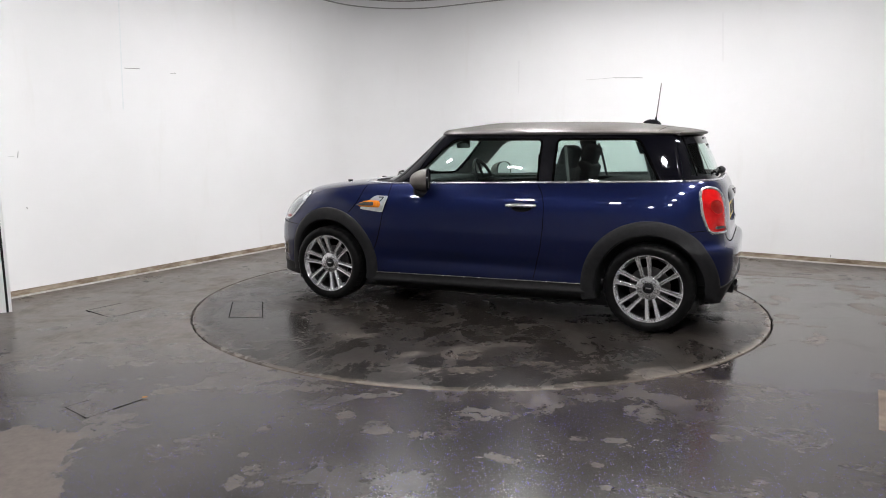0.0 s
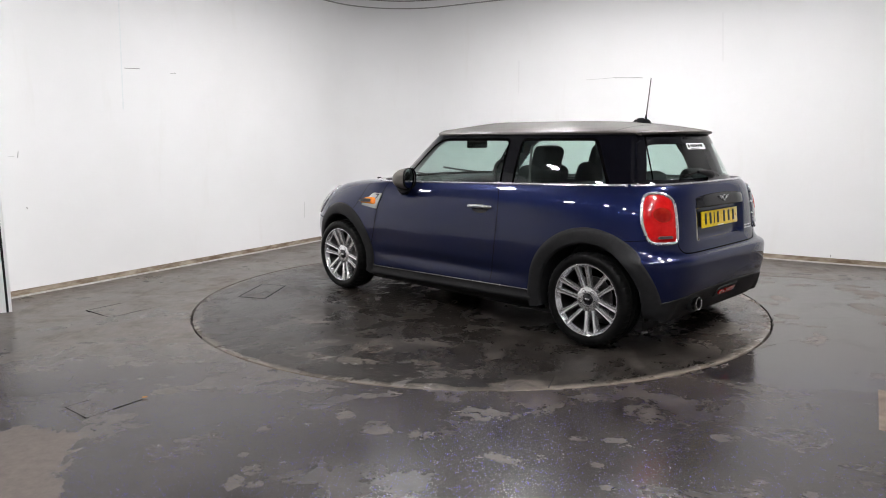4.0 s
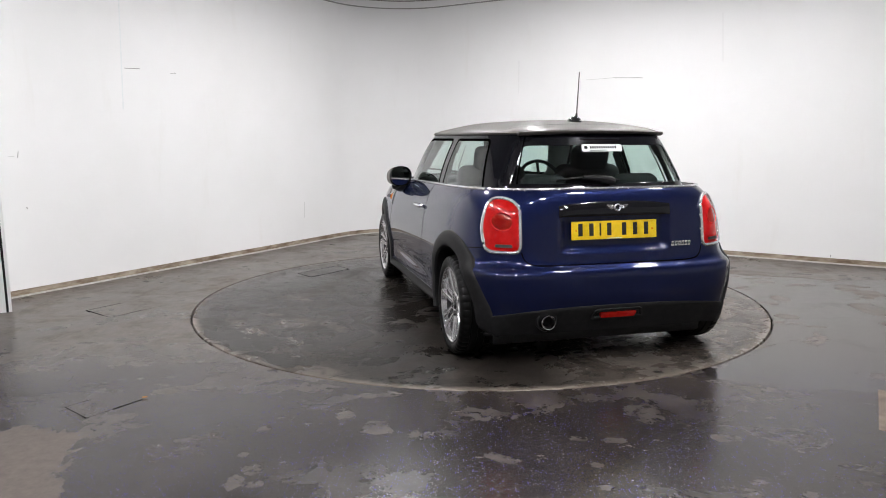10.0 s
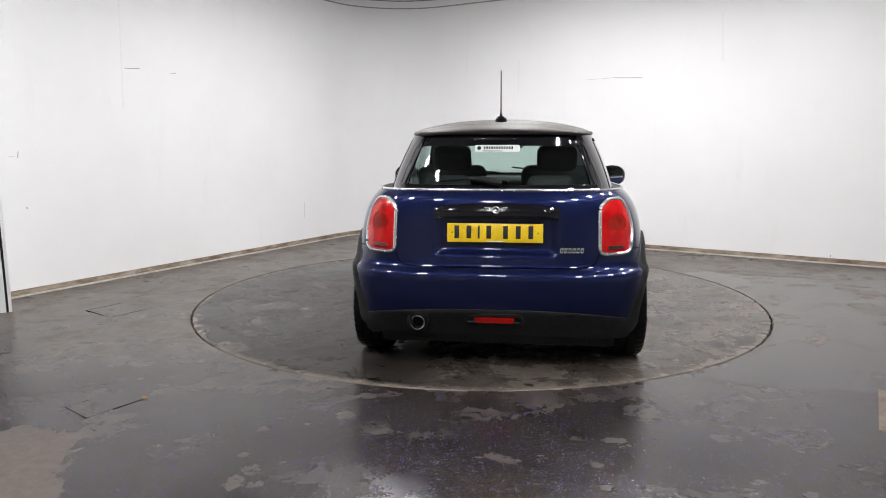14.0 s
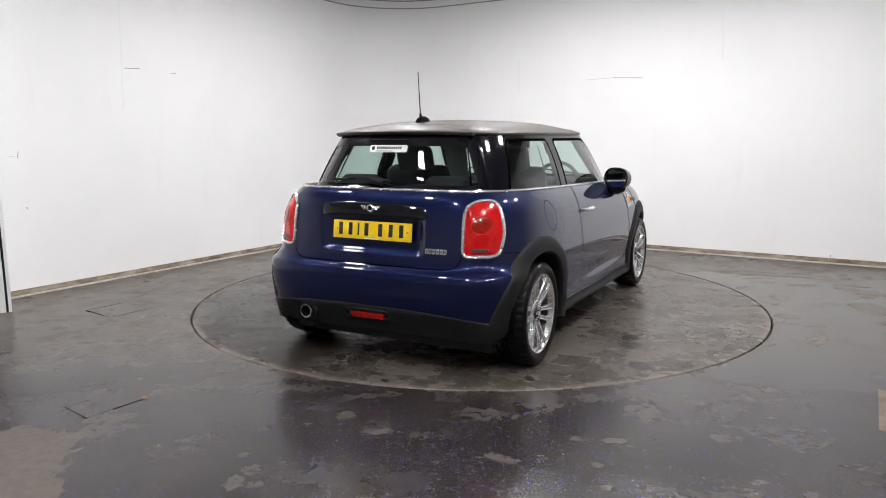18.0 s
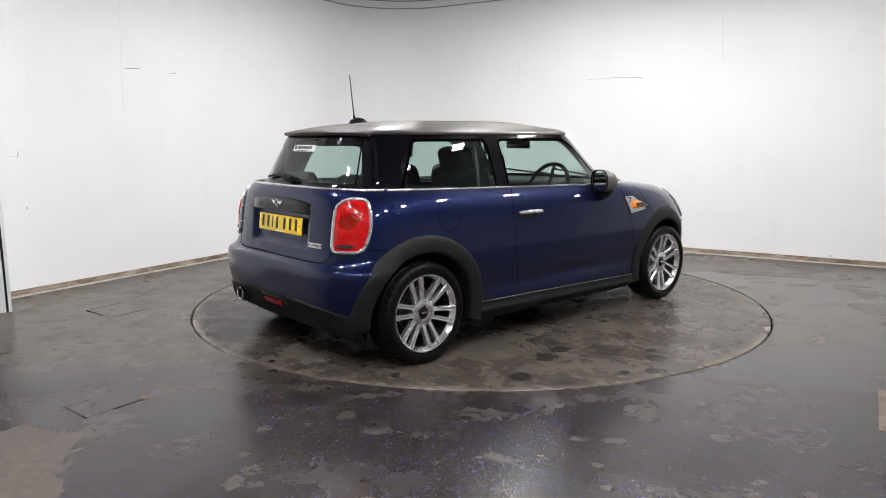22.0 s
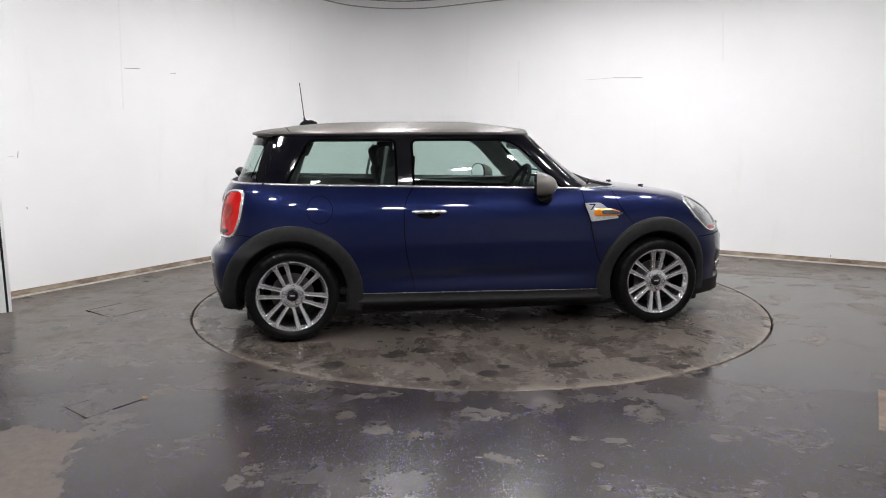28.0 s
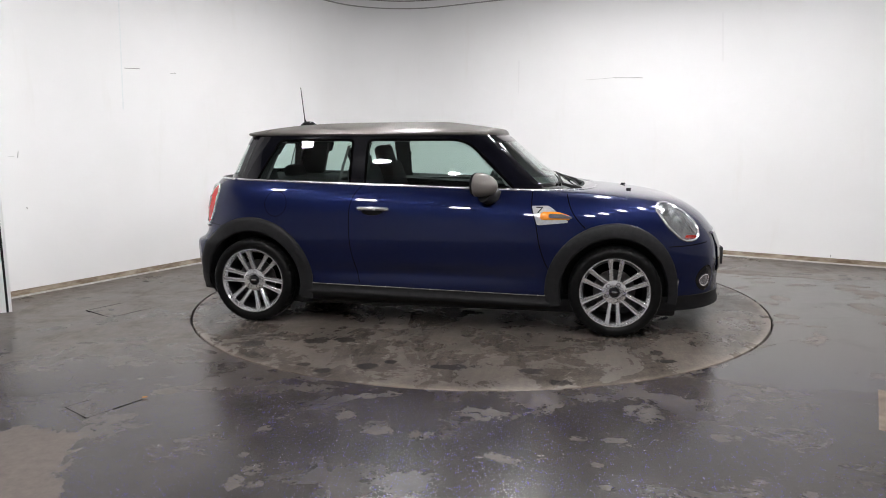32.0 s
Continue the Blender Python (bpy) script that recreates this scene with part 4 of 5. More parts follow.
def build_wheels(car):
    step = 2 * math.pi / 6
    spin = {(1, 1): 13, (-1, 1): 19, (1, -1): 180 - 28.5, (-1, -1): 180 - 49}
    for sx in (1, -1):
        for sy in (1, -1):
            w = new("wheel")
            w.parent = car
            w.location = (sx * AXLE, sy * .745, HUB_Z)
            w.rotation_euler = (0, 0, 0 if sy > 0 else math.pi)
            turn = radians(spin[sx, sy])
            # outside of the wheel is +y in its own space
            R = TYRE_R
            prof = [(-.085, .222), (-.098, .240), (-.104, .262), (-.098, R - .016), (-.085, R - .005), (-.05, R), (-.045, R - .006), (-.040, R), (-.004, R), (0, R - .006), (.004, R), (.040, R), (.045, R - .006), (.05, R),
                    (.085, R - .005), (.098, R - .016), (.104, .262), (.100, .242), (.088, .224)]
            v, f = lathe(prof, 168)
            for i, (a, b, c) in enumerate(v):
                rr = math.hypot(a, c)
                if rr > R - .018 and abs(b) > .048 and (i % 168 + (3 if b > 0 else 0)) % 4 == 0:
                    s = (rr - .0035) / rr
                    v[i] = (a * s, b - math.copysign(.002, b), c * s)
            mesh_part("tyre", v, f, RUBBER, w, "black rubber tyre")
            prof = [(.060, .205), (.078, .214), (.088, .2265), (.093, .2275), (.0965, .2265), (.0965, .2225), (.092, .2185), (.082, .2125), (.066, .2035)]
            rim = mesh_part("rim", *lathe(prof, 96), ALLOY, w, "grey polished alloy rim")
            mesh_part("barrel", *lathe([(-.09, .215), (-.085, .222), (-.07, .210), (.062, .207), (.064, .2035), (.05, .198), (-.06, .195), (-.085, .190)], 64), SHADED_BARREL, w, "dull inner barrel of the rim")
            mesh_part("brake_disc", *lathe([(-.01, .05), (-.01, .135), (.006, .137), (.006, .06), (.02, .055), (.02, .002)], 40), DARK_METAL, w, "dull steel brake disc")
            # black sheet across the wheel, standing for the shade behind the spokes
            mesh_part("wheel_shade", *lathe([(-.085, .205), (-.088, .01)], 32), GAP, w)
            # six pairs of spokes
            for k in range(6):
                for e in (-1, 1):
                    bm = bmesh.new()
                    secs = []
                    for r, wd, dp, h in ((.050, .0130, .030, .060), (.080, .0132, .038, .068), (.14, .0142, .038, .078), (.19, .0165, .034, .087), (.206, .0180, .030, .090), (.2195, .0200, .022, .0915)):
                        b = step * k + turn
                        spread = e * (.0205 + (r - .05) * .105)
                        cx, cz = r * math.cos(b) - spread * math.sin(b), r * math.sin(b) + spread * math.cos(b)
                        tx, tz = -math.sin(b), math.cos(b)
                        sec = [(-wd + .002, h - dp), (-wd, h - .009), (-wd + .0025, h - .002), (-wd + .005, h), (0, h - .0022), (wd - .005, h), (wd - .0025, h - .002), (wd, h - .009), (wd - .002, h - dp)]
                        secs.append([bm.verts.new((cx + s * tx, yy, cz + s * tz)) for s, yy in sec])
                    for s0, s1 in zip(secs, secs[1:]):
                        for i in range(9):
                            bm.faces.new((s0[i], s0[(i + 1) % 9], s1[(i + 1) % 9], s1[i]))
                    bm.faces.new(secs[0][::-1])
                    bm.faces.new(secs[-1])
                    bmesh.ops.recalc_face_normals(bm, faces=bm.faces)
                    part("spoke", bm, ALLOY, w)
            hub = mesh_part("hub", *lathe([(.02, .080), (.054, .083), (.063, .080), (.066, .074), (.066, .038), (.060, .033), (.056, .030), (.056, .001)], 40), ALLOY, w)
            mesh_part("centre_cap", *lathe([(.056, .033), (.067, .032), (.070, .026), (.071, .001)], 32), BLACK_GLOSS, w, "black cap with a silver emblem")
            part("cap_emblem", box_bm((.034, .002, .011), .0008, (0, .0720, 0)), CHROME, w)
            # five nearly flat black discs: the shade of deep bolt holes, as colour
            for k in range(5):
                b = 2 * math.pi / 5 * (k + .5) + turn
                mesh_part("bolt_hole_shade", *lathe([(.056, .0140), (.0668, .0140), (.0670, .0120), (.0650, .0105), (.0650, .001)], 14, "y", (.0545 * math.cos(b), 0, .0545 * math.sin(b))), GAP, w)


def build_interior(car):
    part("cabin_floor", box_bm((2.5, 1.2, .05), .01, (-.35, 0, .27)), TRIM, car)
    part("dashboard", box_bm((.42, 1.28, .26), .06, (.72, 0, .83), segments=4), TRIM, car)
    for sy in (1, -1):
        rows = []
        for x in np.linspace(-1.45, .6, 30):
            rows.append([(x, sy * (cabin_y(x, .97) - .05), .965), (x, sy * (cabin_y(x, .97) - .09), .955), (x, sy * .63, .8), (x, sy * .60, .4)])
        mesh_part("door_lining", *grid(rows), TRIM, car)
    for sy in (1, -1):
        seat(car, "front_seat", (-.28, sy * .36))
    for sy in (1, -1):
        seat(car, "rear_seat", (-1.05, sy * .30), .5, .16)
    for sy in (1, -1):
        # front strip is belt webbing; rear one is added for a pale line
        for pts in ([(-.60, 1.24), (-.63, 1.10), (-.66, .94)], [(-1.13, 1.25), (-1.17, 1.12), (-1.21, 1.0)]):
            rows = [[(x + d, sy * (cabin_y(x, z) - .055), z) for d in (-.010, .010)] for x, z in pts]
            mesh_part("belt_and_edge_strip", *grid(rows), STRIP_GREY, car, "grey belt webbing")
    part("parcel_shelf", box_bm((.40, 1.15, .03), .01, (-1.38, 0, .93)), TRIM, car)
    # steering wheel on the car's right
    c, n = Vector((.36, -.36, .93)), Vector((-.9, 0, .44)).normalized()
    e1, e2 = Vector((0, 1, 0)), n.cross(Vector((0, 1, 0)))
    sw = mesh_part("steering_wheel", *tube([c + .18 * (math.cos(q) * e1 + math.sin(q) * e2) for q in (2 * math.pi * k / 32 for k in range(32))], .015, 8, True), TRIM, car)
    for q in (0, math.pi, -math.pi / 2):
        mesh_part("wheel_spoke", *tube([c - n * .01, c + .18 * (math.cos(q) * e1 + math.sin(q) * e2)], .013, 6), TRIM, sw)
    part("steering_column", box_bm((.22, .10, .08), .02, (.48, -.36, .88)), TRIM, car)
    part("inner_mirror", box_bm((.03, .24, .06), .012, (.42, 0, 1.235), segments=3), BLACK_GLOSS, car)
    mesh_part("mirror_stalk", *tube([(.42, 0, 1.24), (.50, 0, 1.29)], .008, 6), BLACK_GLOSS, car)


def seat(car, name, at, width=.50, low=0.0):
    x, y = at
    s = new(name)
    s.parent = car
    s.location = (x, y, -low)
    s["label"] = "dark fabric seat with a headrest"
    part("cushion", box_bm((.50, width, .16), .05, (.1, 0, .50), segments=4), FABRIC, s)
    lean = Matrix.Rotation(radians(-17), 4, "Y")
    part("backrest", box_bm((.15, width * .96, .62), .06, (-.20, 0, .80), lean, 4), FABRIC, s)
    part("headrest", box_bm((.11, .27, .20), .045, (-.30, 0, 1.135), lean, 4), FABRIC, s)
    for e in (-.06, .06):
        mesh_part("headrest_post", *tube([(-.275, e, 1.02), (-.295, e, 1.09)], .007, 6), CHROME, s)


def build_car():
    car = thing("hatchback_car", "dark blue three-door hatchback with a grey roof, parked on the turntable", "car")
    build_body(car)
    build_cladding(car)
    build_cabin(car)
    build_chrome(car)
    build_wheels(car)
    build_interior(car)
    build_lamps_and_trim(car)
    return car



def loop_tube(loop, place, r, n=8):
    return tube([place(*p) for p in loop], r, n, True)


def slab(loop, place_out, place_in, rings=5):
    """A thin piece: a filled outline on one surface, its rim turned in to another."""
    mid = sum((Vector(p) for p in loop), Vector((0, 0))) / len(loop)
    rows = [[place_in(*p) for p in loop], [place_out(*(mid.lerp(Vector(p), .985))) for p in loop]]
    rows += [[place_out(*(mid.lerp(Vector(p), 1 - k / rings))) for p in loop] for k in range(1, rings)]
    v, f = grid(rows, True)
    fan(v, f, len(v) - len(loop), len(loop))
    return v, f


def domed(loop, surf_map, base, rise, rings=8):
    """A lens: a filled outline that swells by rise in its middle."""
    mid = sum((Vector(p) for p in loop), Vector((0, 0))) / len(loop)
    rows = []
    for k in range(rings):
        s = 1 - k / rings
        rows.append([surf_map(base + rise * (1 - s ** 2.5))(*(mid.lerp(Vector(p), s))) for p in loop])
    v, f = grid(rows, True)
    fan(v, f, len(v) - len(loop), len(loop))
    return v, f


def ellipse(cx, cz, a, b, n=40):
    return [(cx + a * math.cos(2 * math.pi * k / n), cz + b * math.sin(2 * math.pi * k / n)) for k in range(n)]


def tail_lamp(car, sy):
    lp = even(rounded([(.553, .664), (.735, .668), (.748, .80), (.715, .915), (.675, .968), (.600, .970), (.548, .925)], [.045, .045, .06, .05, .04, .05, .05]), 80)
    lp = [(sy * y, z) for y, z in lp]
    solid = lambda y, z: body_rear(y, z, False)
    at = lambda lift: rear_map(solid, lift)
    lamp = mesh_part("tail_lamp", *domed(shrink(lp, .012), at, .004, .016), RED_LENS, car, "bright red lens in a chrome ring")
    mesh_part("lamp_ring", *loop_tube(shrink(lp, .006), at(.007), .0100, 10), SATIN, lamp, "chrome ring")
    mesh_part("lamp_bulb", *domed(ellipse(sy * .648, .838, .047, .043), at, .0195, .004, 4), DEEP_RED, lamp, "dark red round bulb cover")
    mesh_part("bulb_ring", *loop_tube(ellipse(sy * .648, .838, .052, .048), at(.0200), .0028, 6), RED_LENS, lamp)
    mesh_part("reversing_light", *slab(even(rounded([(sy * .60, .700), (sy * .69, .700), (sy * .685, .716), (sy * .605, .716)], .006), 32), at(.0185), at(.008)), DARK_METAL, lamp, "pale reversing light strip")


def bars(parent, mat, spots, size, place, name="character_bar"):
    """Plain upright bars in place of writing."""
    w, h = size
    for y, z in spots:
        lp = [(y - w / 2, z - h / 2), (y + w / 2, z - h / 2), (y + w / 2, z + h / 2), (y - w / 2, z + h / 2)]
        mesh_part(name, *slab(even(lp, 16), place(.0015), place(.0), 2), mat, parent)


def build_rear(car):
    for sy in (1, -1):
        tail_lamp(car, sy)
    solid = lambda y, z: body_rear(y, z, False)
    # grip bar over the plate
    rows = []
    for k in range(41):
        y = -.338 + .676 * k / 40
        s = abs(y) / .338
        top = .942 - .022 * s ** 3
        e = max(1 - s ** 8, 0)
        row = []
        for z, lift in ((top, -.002), (top - .004, .010), (top - .02, .018), (.895, .021), (.872, .020), (.862, .016), (.858, .0), (.860, -.035)):
            row.append((solid(y, z) - lift * (.2 + .8 * e), y, z))
        rows.append(row)
    bar = mesh_part("grip_bar", *grid(rows), BLACK_GLOSS, car, "black tailgate grip bar")
    at = lambda lift: rear_map(solid, .021 + lift)
    mesh_part("emblem", *tube([(solid(.017 * math.cos(q), .908) - .024, .017 * math.cos(q), .908 + .017 * math.sin(q)) for q in (2 * math.pi * k / 24 for k in range(24))], 0.0055, 6, True), SATIN, bar, "chrome winged emblem")
    for e in (1, -1):
        for i, (dz, ln) in enumerate(((.012, .044), (.003, .038), (-.006, .028))):
            mesh_part("emblem_wing", *tube([(solid(e * .020, .908) - .024, e * .020, .908 + dz * .6), (solid(e * .05, .91) - .023, e * (.020 + ln), .910 + dz)], [.0055, .0035], 6), SATIN, bar)
    # number plate
    pl = new("number_plate")
    pl.parent = car
    pl["label"] = "yellow number plate with black characters"
    pl.location, pl.rotation_euler = (-1.6985, .005, .7815), (0, radians(6.3), 0)
    part("plate", box_bm((.006, .52, .102), .002), PLATE, pl)
    for i, y in enumerate((.205, .139, .085, .031, -.060, -.128, -.196)):
        w = .010 if i == 2 else .026
        part("character_bar", box_bm((.002, w, .070), .0004, (-.0037, y + .002, .004)), INK, pl)
    part("maker_bar", box_bm((.002, .09, .005), .0004, (-.0037, 0, -.0465)), STICKER, pl)
    for y in (.232, -.232):
        mesh_part("plate_screw", *lathe([(-.0028, .006), (-.0048, .005), (-.005, .001)], 10, "x", (0, y, 0)), AMBER, pl)
    # model lettering as plain bars
    nm = new("model_badge")
    nm.parent = car
    nm["label"] = "small chrome lettering"
    at2 = lambda lift: rear_map(solid, .002 + lift * 2)
    for k in range(6):
        y = -.354 - .0218 * k
        lp = [(y + .009, .679), (y - .007, .679), (y - .010, .706), (y + .006, .706)]
        mesh_part("letter_bar", *slab(even(lp, 16), at2(.002), at2(0), 2), SATIN, nm)
        lp = [(y + .005, .686), (y - .003, .686), (y - .006, .699), (y + .002, .699)]
        mesh_part("letter_gap", *slab(even(lp, 12), at2(.0025), at2(.001), 2), BLACK_GLOSS, nm)
    # wiper on the back window
    wp = new("rear_wiper")
    wp.parent = car
    wp["label"] = "black rear wiper"
    on = lambda y, z, d: (cabin_rear(y, z) - d, y, z)
    mesh_part("wiper_cover", *tube([on(-.02, 1.045, .02), on(.01, 1.055, .035), on(.08, 1.068, .035), on(.16, 1.072, .03)], [.022, .024, .018, .010], 10), PLASTIC, wp)
    mesh_part("wiper_blade", *tube([on(y, 1.052 + .02 * (1 - abs(y - .13) / .2), .018) for y in np.linspace(-.06, .32, 14)], .008, 6), RUBBER, wp)
    # high brake light
    part("brake_light", box_bm((.02, .25, .014), .004, (-1.483, .01, 1.283)), BLACK_GLOSS, car, "unlit black high brake light")
    # white sticker inside the back window
    lp = even(rounded([(.13, 1.212), (-.122, 1.212), (-.122, 1.252), (.13, 1.252)], .006), 48)
    glass_at = lambda lift: rear_map(cabin_rear, lift)
    st = mesh_part("sticker", *slab(lp, glass_at(.0035), glass_at(.002), 2), STICKER, car, "white sticker with small dark writing")
    bars(st, SEAL, [(.075 - .014 * k, 1.236) for k in range(12)], (.009, .015), lambda l: rear_map(cabin_rear, .004 + l))
    bars(st, SEAL, [(.03, 1.219)], (.12, .004), lambda l: rear_map(cabin_rear, .004 + l))
    mesh_part("sticker_mark", *slab(ellipse(.105, 1.235, .011, .011, 20), glass_at(.005), glass_at(.003), 2), SEAL, st)
    # fog light in its frame, and the tail pipe
    val = lambda lift: (lambda y, z: (valance_x(y, z) - lift, y, z))
    lp = even(rounded([(-.165, .285), (.165, .285), (.145, .348), (-.145, .348)], .03), 60)
    fr = mesh_part("fog_light", *slab(even(rounded([(-.106, .294), (.106, .294), (.112, .330), (-.112, .330)], .012), 48), val(.014), val(.0)), FOG_RED, car, "red rear fog light")
    rows4 = [[val(l)(*p) for p in shrink(lp, d)] for d, l in ((-.004, -.003), (.0, .010), (.012, .012), (.020, .002))]
    mesh_part("fog_frame", *grid(rows4, True), PLASTIC, fr)
    ex = mesh_part("exhaust_pipe", *lathe([(-1.60, .036), (-1.765, .038), (-1.775, .0415), (-1.781, .0415), (-1.785, .0385), (-1.784, .0345), (-1.776, .0325), (-1.765, .0322)], 36, "x", (0, .421, .292)), CHROME, car, "round chrome tail pipe")
    mesh_part("pipe_inside", *lathe([(-1.778, .0322), (-1.70, .0318), (-1.70, .001)], 24, "x", (0, .421, .292)), SEAL, ex)
    mesh_part("pipe_surround", *lathe([(-1.66, .058), (-1.748, .064), (-1.758, .060), (-1.760, .052), (-1.70, .048)], 32, "x", (0, .421, .298)), PLASTIC, car)
    # gaps round the tailgate and bumper
    pts = along([(.552, .672), (.54, .635), (.50, .606), (.40, .598), (0, .597), (-.40, .598), (-.50, .606), (-.54, .635), (-.552, .672)], 80)
    mesh_part("tailgate_gap", *strip(pts, rear_map(solid, .0015), .007), GAP, car)
    for sy in (1, -1):
        pts = along([(-1.60, .692), (-1.52, .686), (-1.44, .676)], 12)
        mesh_part("bumper_gap", *strip(pts, side_map(sy, body_y, .0015), .005), GAP, car)
        pts = along([(-1.375, 1.300), (-1.44, 1.16), (-1.50, 1.02)], 20)
        mesh_part("tailgate_gap", *strip(pts, side_map(sy, cabin_y, .0015), .006), GAP, car)


def build_sides(car):
    for sy in (1, -1):
        at = lambda lift: side_map(sy, body_y, lift)
        u = -sy
        # door handle
        pts = [(x, sy * (body_y(x, z) + o), z) for x, z, o in ((-.468, .822, .004), (-.450, .822, .022), (-.40, .824, .030), (-.33, .823, .030), (-.275, .820, .022), (-.255, .818, .004))]
        h = mesh_part("door_handle", *tube(pts, [.010, .0125, .013, .013, .0125, .010], 10), SATIN, car, "chrome door handle")
        mesh_part("handle_cup", *domed(ellipse(-.365, .806, .075, .030), at, .0006, -.0004, 3), BLACK_GLOSS, h)
        # gaps round the door
        pts = along([(-.455, .970), (-.505, .90), (-.527, .80), (-.528, .70), (-.515, .55), (-.48, .40), (-.462, .315)], 50)
        mesh_part("door_gap", *strip(pts, at(.0028), .0055), GAP, car)
        pts = along([(.705, .940), (.705, .85), (.735, .735), (.755, .62), (.80, .48), (.85, .40)], 40)
        mesh_part("door_gap", *strip(pts, at(.0028), .0065), GAP, car)
        # bonnet and front bumper gaps
        pts = along([(.93, .925), (.955, .84), (1.01, .755), (1.05, .715)], 24)
        mesh_part("bonnet_gap", *strip(pts, at(.0015), .007), GAP, car)
        pts = along([(1.58, .597), (1.70, .600), (1.84, .61)], 16)
        mesh_part("bumper_gap", *strip(pts, at(.0028), .0065), GAP, car)
        # side panel with indicator and figure
        lp = even(rounded([(.705, .853), (.818, .855), (.95, .750), (.742, .730)], [.006, .02, .02, .006]), 60)
        pn = mesh_part("side_panel", *slab(lp, at(.007), at(-.002)), SILVER, car, "silver side panel with an amber indicator and the figure 7")
        lp = even(rounded([(.760, .765), (.765, .818), (.88, .818), (.955, .792), (.952, .768)], [.022, .025, .03, .012, .012]), 60)
        ind = mesh_part("indicator", *domed(lp, at, .008, .008, 5), AMBER, pn, "amber indicator lens")
        lp = even(rounded([(.815, .780), (.815, .806), (.90, .806), (.968, .786), (.966, .776)], [.012, .012, .02, .005, .005]), 48)
        mesh_part("indicator_bar", *slab(lp, at(.0205), at(.010)), DARK_METAL, ind, "black indicator bar")
        fig = even([(.735, .848), (.780, .848), (.780, .840), (.735, .840)], 24)
        c = .7575
        mesh_part("figure_seven", *slab(fig, at(.0085), at(.006), 2), SEAL, pn)
        x_top, x_bot = c + u * .0215, c - u * .008
        fig = even([(x_top - u * .010, .842), (x_top, .842), (x_bot, .808), (x_bot - u * .010, .808)], 24)
        mesh_part("figure_seven", *slab(fig, at(.0085), at(.006), 2), SEAL, pn)
        # door mirror
        mr = new("door_mirror")
        mr.parent = car
        mr["label"] = "door mirror with a grey cap and black base"
        cy, cz = sy * .862, .988
        rows, low = [], []
        for t in np.linspace(0, 1, 14):
            r = max(1 - t ** 2.3, 0.0) ** .5
            r = max(r, .02)
            ring = []
            for k in range(40):
                q = 2 * math.pi * k / 40
                c1, s1 = math.cos(q), math.sin(q)
                ring.append((.352 + .135 * t, cy + .098 * r * math.copysign(abs(c1) ** .85, c1), cz - .010 * t + .079 * r * math.copysign(abs(s1) ** .85, s1)))
            rows.append(ring)
        v, f = grid(rows, True)
        fan(v, f, len(v) - 40, 40)
        mesh_part("mirror_cap", v, f, LIT_ROOF_PAINT, mr, "grey metallic cap", sharp=70)
        back = [(.352 - .012, y, z) for _, y, z in rows[0]]
        inner = [(.345, cy + (y - cy) * .93, cz + (z - cz) * .93) for _, y, z in rows[0]]
        outer = [(.356, cy + (y - cy) * 1.01, cz + (z - cz) * 1.01) for _, y, z in rows[0]]
        v, f = grid([outer, back, inner, [(.351, cy + (y - cy) * .9, cz + (z - cz) * .9) for _, y, z in rows[0]]], True)
        mesh_part("mirror_bezel", v, f, BLACK_GLOSS, mr)
        v, f = [(.3485 - sy * (y - cy) * .07, cy + (y - cy) * .915, cz + (z - cz) * .915) for _, y, z in rows[0]], []
        fan(v, f, 0, 40)
        mesh_part("mirror_face", v, f, MIRROR, mr, "mirror glass")
        yaw = Matrix.Translation((.42, cy, cz)) @ Matrix.Rotation(sy * radians(20), 4, "Z") @ Matrix.Translation((-.42, -cy, -cz))
        for piece in mr.children:
            piece.data.transform(yaw)
        mesh_part("mirror_base", *tube([(.40, sy * .86, .925), (.425, sy * .83, .905), (.45, sy * .78, .905), (.47, sy * .735, .93)], [.052, .050, .042, .035], 12), PLASTIC, mr)
        # head lamp
        lp = even(rounded([(1.49, .835), (1.515, .872), (1.58, .868), (1.70, .80), (1.772, .725), (1.785, .650), (1.735, .622), (1.66, .635), (1.56, .73)], .03), 80)
        hl = mesh_part("head_lamp", *domed(shrink(lp, .010), at, .001, .004), LAMP_BOWL, car, "oval head lamp in a chrome ring")
        mesh_part("lamp_ring", *loop_tube(shrink(lp, .004), at(.003), .0085, 8), SATIN, hl, "chrome ring")
        mesh_part("lamp_bulb", *domed(ellipse(1.655, .738, .050, .055, 32), at, .006, .008, 4), LAMP_BOWL, hl)
        mesh_part("lamp_bulb", *domed(ellipse(1.555, .818, .030, .028, 24), at, .006, .006, 4), CHROME, hl)
        mesh_part("lamp_reflector", *slab(even(rounded([(1.68, .648), (1.755, .642), (1.765, .662), (1.69, .668)], .008), 32), at(.008), at(.002)), DEEP_RED, hl, "red corner reflector")
        mesh_part("lamp_cover", *domed(shrink(lp, .008), at, .006, .014), CLEAR, hl, "clear cover")
        # front fog light pocket
        fm = lambda lift: front_map(body_front, lift)
        fg = mesh_part("front_fog_light", *domed(ellipse(sy * .60, .375, .062, .085, 40), fm, .002, -.0005, 4), BLACK_GLOSS, car, "round front fog light in a black pocket")
        mesh_part("lamp_ring", *loop_tube(ellipse(sy * .605, .358, .034, .036, 32), fm(.004), .0045), CHROME, fg)
        mesh_part("lamp_bulb", *domed(ellipse(sy * .605, .358, .030, .032, 24), fm, .004, .002, 4), LAMP_BOWL, fg)
    # fuel flap on the car's right
    at = side_map(-1, body_y, .0015)
    lp = ellipse(-1.06, .845, .082, .088, 48)
    v, f = band([shrink(lp, 0), shrink(lp, .0042)], at)
